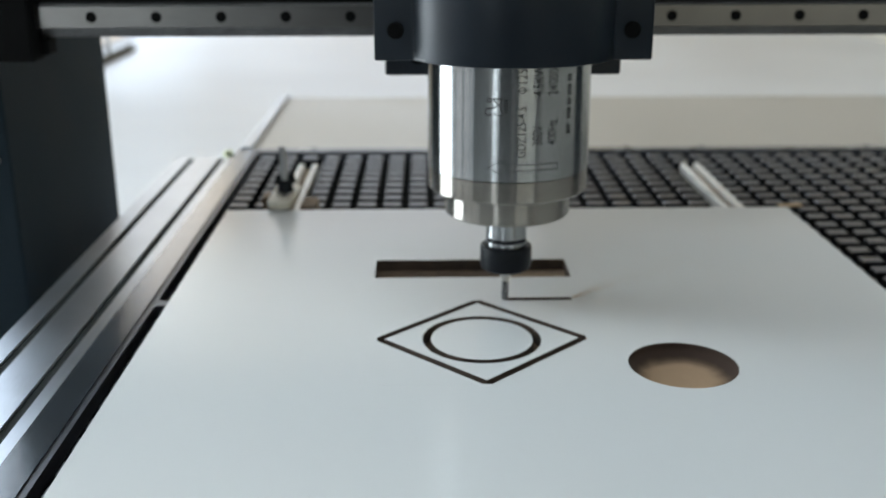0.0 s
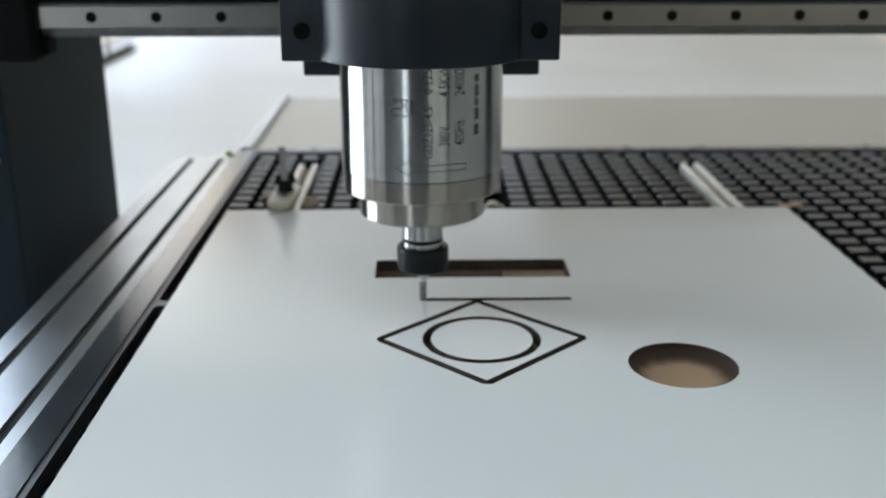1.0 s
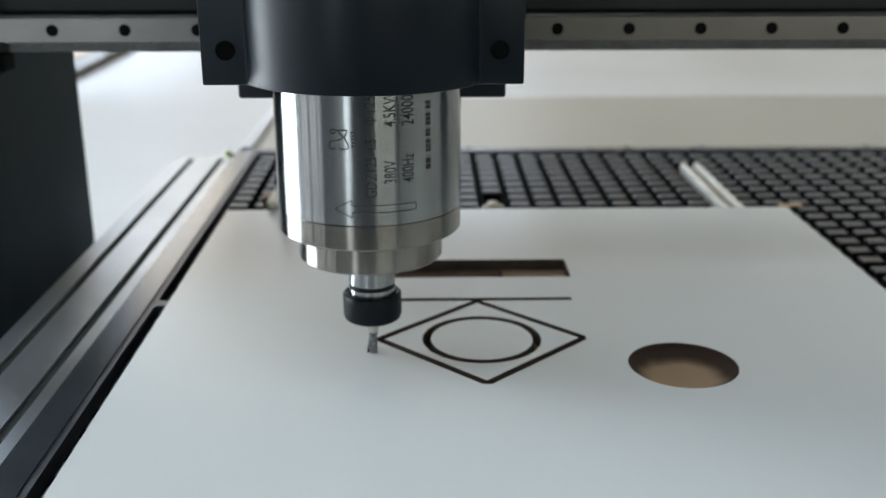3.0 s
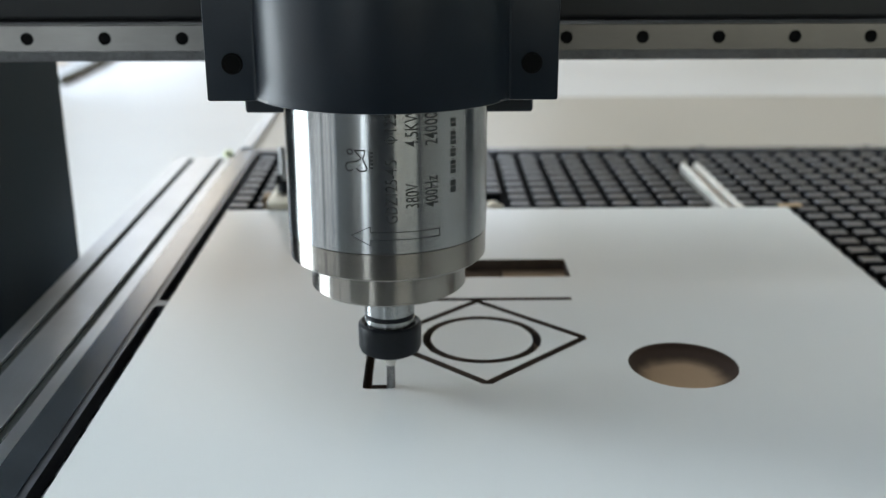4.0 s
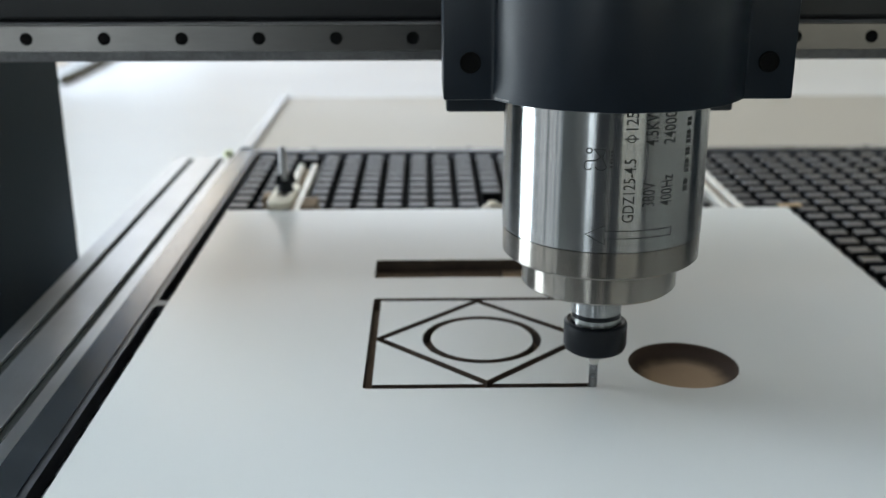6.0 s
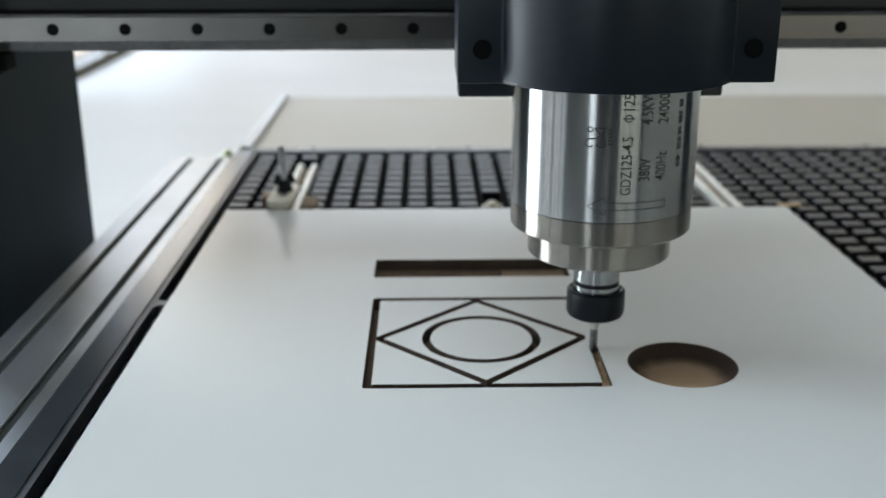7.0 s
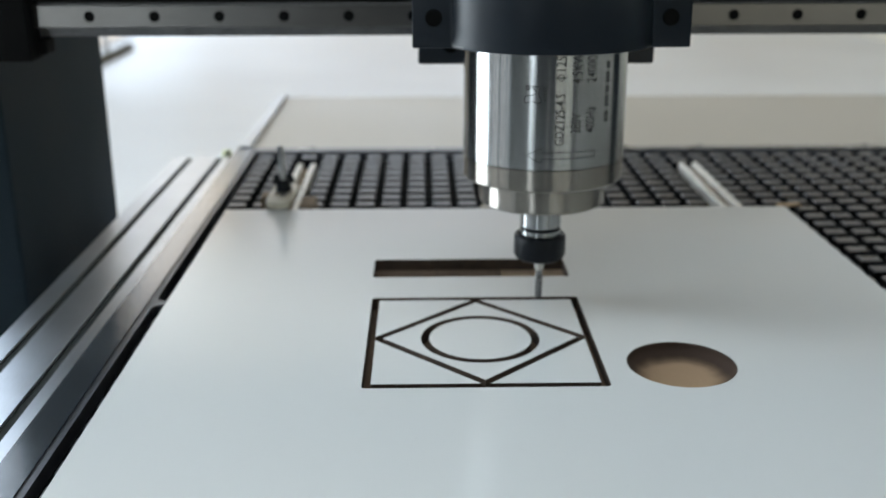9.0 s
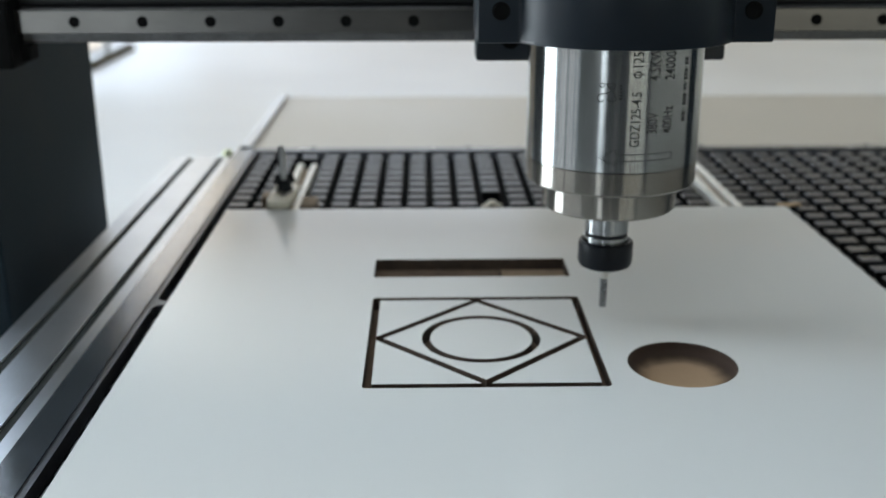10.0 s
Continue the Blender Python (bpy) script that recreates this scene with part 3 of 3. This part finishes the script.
def face_with_holes(bm, loops, z, mat, walls_to=None, wall_mat=1, skip_first_wall=False):
    """A flat face bounded by the first loop with the others cut out, and walls down from each loop."""
    tris = geometry.tessellate_polygon([[Vector((x, y, 0)) for x, y in lp] for lp in loops])
    flat = [bm.verts.new((x, y, z)) for lp in loops for x, y in lp]
    for t in tris:
        f = bm.faces.new([flat[i] for i in t])
        f.material_index = mat
        f.normal_update()
        if f.normal.z < 0:
            f.normal_flip()
    at = 0
    for k, lp in enumerate(loops):
        n = len(lp)
        if walls_to is not None and not (k == 0 and skip_first_wall):
            low = [bm.verts.new((x, y, walls_to)) for x, y in lp]
            for i in range(n):
                j = (i + 1) % n
                f = bm.faces.new((flat[at + i], flat[at + j], low[j], low[i]))
                f.material_index = wall_mat
        at += n


BX0, BX1, BY0, BY1 = -0.2535, 0.3468, -0.2490, 0.3515
DOUT, DIN = 0.0775 + GROOVE * 1.414, 0.0775 - GROOVE * 1.414
POCKET = (0.1405, -0.0497, 0.0385)


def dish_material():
    """Bare milled fibre in the middle; scorch and the recess's painted shade darken it towards the wall."""
    m, nt, b = nodes_of("scorch_and_shade_dish")
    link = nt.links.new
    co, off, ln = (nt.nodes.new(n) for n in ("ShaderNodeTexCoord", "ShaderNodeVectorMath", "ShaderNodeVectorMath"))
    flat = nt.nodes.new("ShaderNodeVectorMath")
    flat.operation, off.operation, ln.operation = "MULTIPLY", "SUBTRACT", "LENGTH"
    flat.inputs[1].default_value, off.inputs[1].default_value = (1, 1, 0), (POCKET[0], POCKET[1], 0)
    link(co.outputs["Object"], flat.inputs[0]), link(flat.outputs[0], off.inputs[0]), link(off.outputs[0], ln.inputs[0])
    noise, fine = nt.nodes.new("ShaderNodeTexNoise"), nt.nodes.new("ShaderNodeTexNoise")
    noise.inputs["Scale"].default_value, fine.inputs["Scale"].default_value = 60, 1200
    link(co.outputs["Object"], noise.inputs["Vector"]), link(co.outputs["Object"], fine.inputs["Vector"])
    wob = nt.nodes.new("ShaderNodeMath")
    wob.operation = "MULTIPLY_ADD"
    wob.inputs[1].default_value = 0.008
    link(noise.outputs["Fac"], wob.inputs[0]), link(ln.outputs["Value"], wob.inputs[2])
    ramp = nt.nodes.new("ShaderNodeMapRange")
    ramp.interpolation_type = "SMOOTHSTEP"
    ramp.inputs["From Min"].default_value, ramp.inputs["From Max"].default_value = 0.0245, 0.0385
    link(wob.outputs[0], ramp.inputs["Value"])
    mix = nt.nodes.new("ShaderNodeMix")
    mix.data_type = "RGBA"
    # the dark second colour carries the shade near the pocket wall as well
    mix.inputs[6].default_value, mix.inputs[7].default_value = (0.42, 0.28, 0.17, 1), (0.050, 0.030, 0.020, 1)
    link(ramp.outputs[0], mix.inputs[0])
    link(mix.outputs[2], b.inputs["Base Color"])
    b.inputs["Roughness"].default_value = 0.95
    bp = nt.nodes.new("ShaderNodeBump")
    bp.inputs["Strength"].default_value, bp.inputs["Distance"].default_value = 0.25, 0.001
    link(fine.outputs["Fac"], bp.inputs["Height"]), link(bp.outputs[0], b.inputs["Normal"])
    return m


def workpiece():
    bm = bmesh.new()
    so, si = SIDE + GROOVE, SIDE - GROOVE
    outer = [(BX0, BY0), (BX1, BY0), (BX1, BY1), (BX0, BY1)]
    square_hole = rounded(-so, so, -so, so, 0.0031)
    pocket = circle(*POCKET)
    slot = rounded(-0.0868, 0.0852, 0.1352, 0.1826, 0.0026)
    face_with_holes(bm, [outer, square_hole, pocket, slot], 0.0, 0)
    # groove and slot walls get the tone with the shade in it
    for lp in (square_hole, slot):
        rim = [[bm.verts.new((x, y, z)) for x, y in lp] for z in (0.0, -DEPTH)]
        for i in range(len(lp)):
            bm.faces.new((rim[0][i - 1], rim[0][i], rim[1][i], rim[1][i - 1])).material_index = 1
    # dished pocket: an upright wall, then a cove down to the floor
    cove = [(POCKET[2], 0.0), (POCKET[2], -0.0022)]
    for i in range(1, 11):
        a = radians(9 * i)
        cove.append((POCKET[2] - 0.0150 * (1 - math.cos(a)), -0.0022 - 0.0088 * math.sin(a)))
    cove += [(0.012, -0.0113), (0, -0.0114)]
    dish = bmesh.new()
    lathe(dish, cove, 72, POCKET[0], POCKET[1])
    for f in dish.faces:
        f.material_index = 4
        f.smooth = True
    tmp = bpy.data.meshes.new("dish")
    dish.to_mesh(tmp)
    dish.free()
    bm.from_mesh(tmp)
    bpy.data.meshes.remove(tmp)
    # thin white skin edge on the outside, then the core
    for z0, z1, m in ((-0.0008, 0.0, 0), (-0.0172, -0.0008, 1), (-0.018 + 0.0002, -0.0172, 0)):
        ring = [[bm.verts.new((x, y, z)) for x, y in outer] for z in (z0, z1)]
        for i in range(4):
            j = (i + 1) % 4
            f = bm.faces.new((ring[0][i], ring[0][j], ring[1][j], ring[1][i]))
            f.material_index = m
    bm.faces.new([bm.verts.new((x, y, -0.0178)) for x, y in outer])
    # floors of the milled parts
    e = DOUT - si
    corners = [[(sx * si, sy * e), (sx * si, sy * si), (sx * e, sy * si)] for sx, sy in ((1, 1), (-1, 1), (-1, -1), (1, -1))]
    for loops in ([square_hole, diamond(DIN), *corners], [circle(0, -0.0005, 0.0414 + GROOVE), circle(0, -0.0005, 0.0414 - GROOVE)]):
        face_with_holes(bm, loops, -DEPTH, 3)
    # left fields of the slot take the shaded tone, the right one the lit tone
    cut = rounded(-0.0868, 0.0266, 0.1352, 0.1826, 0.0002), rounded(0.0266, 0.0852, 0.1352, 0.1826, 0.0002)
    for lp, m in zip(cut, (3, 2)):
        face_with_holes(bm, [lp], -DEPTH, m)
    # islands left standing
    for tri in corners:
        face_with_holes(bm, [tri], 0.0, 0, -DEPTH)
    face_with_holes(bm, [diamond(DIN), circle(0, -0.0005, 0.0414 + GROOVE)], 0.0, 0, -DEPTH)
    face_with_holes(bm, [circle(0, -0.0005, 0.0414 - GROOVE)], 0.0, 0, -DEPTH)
    # low ridges between the three milled fields of the slot
    for x in (-0.0300, 0.0266):
        box(bm, x - 0.0006, x + 0.0006, 0.1353, 0.1825, -DEPTH, -0.0078, mat=1)
    bmesh.ops.remove_doubles(bm, verts=bm.verts, dist=0.00002)
    me = bpy.data.meshes.new("workpiece")
    bm.to_mesh(me)
    bm.free()
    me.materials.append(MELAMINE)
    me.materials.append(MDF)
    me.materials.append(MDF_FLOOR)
    me.materials.append(SHADED_FLOOR)
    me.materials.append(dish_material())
    ob = new("workpiece", me)
    return tagged(ob, "white melamine-faced board with milled square, diamond, circle and pockets", "board")


BOARD = workpiece()

# ---- the uncut skin that the cutter takes away, side by side ----
PIECES = 6
CORNERS = [(SIDE, SIDE), (-SIDE, SIDE), (-SIDE, -SIDE), (SIDE, -SIDE), (SIDE, SIDE)]
CORNER_TIMES = (-0.85, 1.53, 3.79, 6.155, 8.43)
LENGTH = 2 * SIDE
STRIPS = []


def uncut_strips():
    w = GROOVE + 0.00002
    l = LENGTH / PIECES
    for side in range(4):
        a, b = Vector(CORNERS[side]), Vector(CORNERS[side + 1])
        turn = math.degrees(math.atan2(b.y - a.y, b.x - a.x))
        for k in range(PIECES):
            drop = 0.000003 + 0.000004 * (PIECES - 1 - k)
            bm = bmesh.new()
            lo = -GROOVE if k == 0 else 0.0
            hi = l
            if k == PIECES - 1:
                hi = l + (GROOVE if side == 3 else -GROOVE)
            if k == 0 and side in (1, 2, 3):
                lo = -GROOVE
            box(bm, lo, hi, -w, w, -0.000003, 0.0)
            ob = part("uncut_skin", bm, MELAMINE, BOARD)
            STRIPS.append((ob, a, (b - a) / LENGTH, turn, k * l, drop, CORNER_TIMES[side], CORNER_TIMES[side + 1]))


uncut_strips()

# ---- the hold-down clamp ----


def hold_down():
    c = empty("hold_down_clamp", (-0.1945, 0.358, 0.0))
    tagged(c, "cream plastic fork clamp with a steel stud and black wing nut", "clamp")
    # fork plate: a rounded tongue on the board, two long arms behind, tilted up to the rear
    out = []
    for i in range(13):
        a = radians(180 + 180 * i / 12)
        out.append((0.0132 * math.cos(a), 0.000 + 0.008 * math.sin(a)))
    out += [(0.0132, 0.056), (0.0058, 0.056), (0.0058, 0.018), (0.003, 0.0150), (-0.003, 0.0150), (-0.0058, 0.018), (-0.0058, 0.062), (-0.0132, 0.062)]
    bm = prism(bmesh.new(), out, 0, 0.0080)
    bmesh.ops.recalc_face_normals(bm, faces=bm.faces)
    bmesh.ops.bevel(bm, geom=[e for e in bm.edges if e.calc_face_angle(0) > radians(40)], offset=0.0012, segments=2, profile=0.5, affect="EDGES")
    f = part("fork", bm, CREAM, c, "cream plastic fork plate", True)
    f.matrix_basis = pose(-0.0045, 0, 0.0006, 3, 0, -5)
    part("spacer", boxes((-0.027, -0.0165, 0.028, 0.052, TABLE, 0.0045), bevel=0.001), WOOD, c, "brown packing block")
    part("spacer", boxes((0.0165, 0.033, 0.008, 0.050, TABLE, -0.001), bevel=0.001), WOOD, c, "worn brown packing block")
    st = part("stud", lathe(bmesh.new(), [(0, 0.061), (0.0032, 0.0608), (0.0040, 0.0595), (0.0040, TABLE)], 20), CARBIDE, c, "bare steel stud", True)
    st.matrix_basis = pose(-0.0015, 0.0320, 0, 0, -2, 0)
    nut = part("wing_nut", lathe(bmesh.new(), [(0.0038, 0.024), (0.0060, 0.024), (0.0075, 0.018), (0.0090, 0.0125), (0.0095, 0.0105), (0.0038, 0.0105)], 24), BLACK_OXIDE, c, "black wing nut", True)
    nut.location = (-0.0015, 0.0320, 0)
    for turn in (20, 200):
        wng = part("wing", boxes((0.005, 0.0145, -0.0017, 0.0017, 0.0, 0.013), bevel=0.0014), BLACK_OXIDE, nut)
        wng.matrix_basis = pose(0, 0, 0.014, 0, 0, turn) @ pose(0, 0, 0, 0, -22, 0)
    return c


hold_down()

def packing_shim():
    bm = boxes((-0.013, 0.013, -0.005, 0.005, 0.0, 0.0025), bevel=0.001)
    sh = part("packing_shim", bm, SAWDUST)
    sh.matrix_basis = pose(0.374, 0.415, TABLE + 0.0002, 0, 0, 8)
    return tagged(sh, "thin tan wooden shim lying on the black grid", "shim")


packing_shim()


def track_clip():
    bm = bmesh.new()
    lathe(bm, [(0, 0.0075), (0.005, 0.0070), (0.0068, 0.0045), (0.0072, 0.0)], 20)
    box(bm, -0.0115, 0.0115, -0.0035, 0.0035, 0.0, 0.0030, 0.0010)
    ob = part("track_clip", bm, CREAM, smooth=True)
    ob.matrix_basis = pose(0.0345, 0.4180, TABLE - 0.0002, 0, 0, 12)
    return tagged(ob, "small cream plastic clip lying on the black grid", "clip")


track_clip()

# ---- sawdust on the board and in the cuts ----


def sawdust():
    rng = random.Random(4)
    bm = bmesh.new()

    def crumb(x, y, z, s):
        a = rng.uniform(0, 6.28)
        vs = [bm.verts.new((x + s * math.cos(a + k * 2.09) * rng.uniform(0.6, 1.2), y + s * math.sin(a + k * 2.09) * rng.uniform(0.6, 1.2), z)) for k in range(3)]
        top = bm.verts.new((x, y, z + s * 0.7))
        bm.faces.new(vs[::-1])
        for k in range(3):
            bm.faces.new((vs[k], vs[(k + 1) % 3], top))

    for _ in range(500):
        a, r = rng.uniform(0, 6.28), POCKET[2] * math.sqrt(rng.random()) * 0.97
        crumb(POCKET[0] + 0.66 * r * math.cos(a), POCKET[1] + 0.66 * r * math.sin(a), -0.0112, rng.uniform(0.0001, 0.0004))
    for _ in range(500):
        crumb(rng.uniform(-0.086, 0.084), rng.uniform(0.136, 0.182), -DEPTH, rng.uniform(0.0001, 0.0005))
    for _ in range(60):
        crumb(rng.uniform(-0.298, -0.291), rng.uniform(-0.24, 0.12), TABLE - 0.0005, rng.uniform(0.00015, 0.0005))
    ob = part("sawdust", bm, SAWDUST)
    return tagged(ob, "fine tan sawdust lying in the milled pockets and on the rim", "sawdust", kind="stuff")


sawdust()

# ---- loose dust that fills the fresh cut until it is sucked out, and dust flung off the first cut ----
FRESH = []


def fresh_dust():
    rng = random.Random(11)
    l = (LENGTH - 2 * GROOVE) / 8
    for k in range(8):
        bm = bmesh.new()
        n = 14
        rows = []
        for i in range(n + 1):
            row = []
            for x in (-0.92, -0.4, 0.1, 0.55, 0.92):
                row.append(bm.verts.new((x * GROOVE, l * i / n, -0.0018 - 0.0016 * rng.random() - (0.0012 if abs(x) < 0.2 else 0))))
            rows.append(row)
        for a, b in zip(rows, rows[1:]):
            for i in range(4):
                bm.faces.new((a[i], a[i + 1], b[i + 1], b[i]))
        low = [[bm.verts.new((v.co.x, v.co.y, -0.0060)) for v in (row[0], row[-1])] for row in (rows[0], rows[-1])]
        bm.faces.new((*rows[0], low[0][1], low[0][0]))
        bm.faces.new((*rows[-1], low[1][1], low[1][0]))
        ob = part("loose_dust", bm, SAWDUST, BOARD, "loose tan dust in the fresh cut")
        FRESH.append((ob, SIDE, -SIDE + GROOVE + k * l, 8.26 + 0.03 * k))


fresh_dust()


def dust_puff():
    rng = random.Random(21)
    bm = bmesh.new()
    for _ in range(4200):
        d = rng.random() ** 1.7 * 0.15
        a = radians(38) + rng.gauss(0, 0.15)
        x, y, z = d * math.cos(a), d * math.sin(a), abs(rng.gauss(0, 0.0006 + 0.05 * d)) + 0.0004
        s = rng.uniform(0.00008, 0.00020)
        vs = [bm.verts.new((x + s * p, y + s * q, z + s * w)) for p, q, w in ((1, 0, -0.5), (-0.5, 0.87, -0.5), (-0.5, -0.87, -0.5), (0, 0, 0.9))]
        for i, j, k in ((0, 1, 2), (0, 1, 3), (1, 2, 3), (2, 0, 3)):
            bm.faces.new((vs[i], vs[j], vs[k]))
    ob = part("dust_puff", bm, SAWDUST)
    return tagged(ob, "thin tan puff of fine sawdust flung off the cut", "sawdust", kind="stuff")


PUFF = dust_puff()

# ---- the vacuum grid's raised squares ----


def grid_squares():
    hx, hy = 0.0103, 0.0086
    lo, hi = TABLE - 0.012, TABLE

    def add(bm, x, y):
        c = 0.0011
        base = [bm.verts.new((x + sx * hx, y + sy * hy, lo)) for sx, sy in ((-1, -1), (1, -1), (1, 1), (-1, 1))]
        mid = [bm.verts.new((x + sx * hx, y + sy * hy, hi - c)) for sx, sy in ((-1, -1), (1, -1), (1, 1), (-1, 1))]
        top = [bm.verts.new((x + sx * (hx - c), y + sy * (hy - c), hi)) for sx, sy in ((-1, -1), (1, -1), (1, 1), (-1, 1))]
        # sides near-black under lighter tops: the gaps' shade is in the colour
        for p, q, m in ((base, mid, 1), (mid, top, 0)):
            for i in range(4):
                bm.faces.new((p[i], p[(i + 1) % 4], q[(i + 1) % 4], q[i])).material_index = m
        bm.faces.new(top)

    def free(x, y):
        for tx, ty in TRACKS:
            if abs(x - tx) < 0.020 and y < ty + 0.02:
                return False
        return True

    bm = bmesh.new()
    add(bm, 0, 0)
    me = bpy.data.meshes.new("grid_square")
    bm.to_mesh(me)
    bm.free()
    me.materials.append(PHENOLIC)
    me.materials.append(CHANNEL_SHADE)
    rest = bmesh.new()
    count = 0
    for j in range(68):
        y = 0.6724 - PITCH * j
        for i in range(41):
            x = -0.2572 + PITCH * i
            if not free(x, y):
                continue
            if y > 0.35 and x < 0.52 and count < 300:
                ob = new("grid_square", me)
                ob.parent = BED
                ob.location = (x, y, -FLOOR)
                count += 1
            else:
                add(rest, x, y)
    r = part("grid_field", rest, [PHENOLIC, CHANNEL_SHADE], BED, "field of black raised squares")
    r.location.z = -FLOOR
    tagged(r, kind="stuff")


grid_squares()

# ---- motion ----


def between(rows, t):
    for (t0, *a), (t1, *b) in zip(rows, rows[1:]):
        if t <= t1:
            f = min(1, max(0, (t - t0) / (t1 - t0)))
            return [p + (q - p) * f for p, q in zip(a, b)]
    return list(rows[-1][1:])


# seconds, and the cutter's x, y and lift
CUTTER = [(-0.85, 0.0812, 0.0830, -0.0003), (1.53, -0.0802, 0.0830, -0.0007), (3.79, -0.0801, -0.0808, -0.0003), (5.5, 0.0371, -0.0818, 0),
          (6.155, 0.0815, -0.0826, 0), (7.0, 0.0815, -0.0200, -0.0010), (8.43, 0.0812, 0.0830, -0.0012),
          (8.5, 0.0783, 0.0830, -0.0011), (8.8, 0.0590, 0.0832, 0.0047), (9.0, 0.0525, 0.0835, 0.0080), (9.1, 0.0535, 0.0800, 0.0089),
          (9.5, 0.0748, 0.0592, 0.0120), (10.0, 0.0973, 0.0368, 0.0172)]


def motions():
    times = sorted({round(0.1 * k, 2) for k in range(101)} | {1.53, 3.79, 6.155, 8.43})
    spots = [(t, *between(CUTTER, t)) for t in times]
    walk(SPINDLE, [(t, pose(x, y, z)) for t, x, y, z in spots])
    walk(GANTRY, [(t, pose(0, y, 0)) for t, x, y, z in spots])
    for ob, a, way, turn, start, drop, t0, t1 in STRIPS:
        rows = []
        for t in sorted(set(times[::2]) | {1.53, 3.79, 6.155, 8.43, 10.0}):
            done = min(1, max(0, (t - t0) / (t1 - t0))) * LENGTH
            if t > t0:
                done += GROOVE
            if t >= t1:
                done = LENGTH + 0.0036 + GROOVE
            s = max(start, done)
            p = a + way * s
            rows.append((t, pose(p.x, p.y, -drop, 0, 0, turn)))
        walk(ob, rows)
    for ob, x, y, t in FRESH:
        walk(ob, [(0.0, pose(x, y, 0)), (t, pose(x, y, 0)), (t + 0.14, pose(x, y, -0.0093)), (10.0, pose(x, y, -0.0093))])
    walk(PUFF, [(0.0, pose(0.0795, 0.082, 0)), (0.3, pose(0.080, 0.0825, -0.0004)), (0.6, pose(0.081, 0.083, -0.0010)), (0.7, pose(0.45, 0.30, 0.006)), (0.8, pose(0.95, 0.50, 0.01)),
                (0.9, pose(1.30, 0.60, -0.05)), (1.3, pose(1.40, 0.70, FLOOR)), (10.0, pose(1.40, 0.70, FLOOR))])


motions()
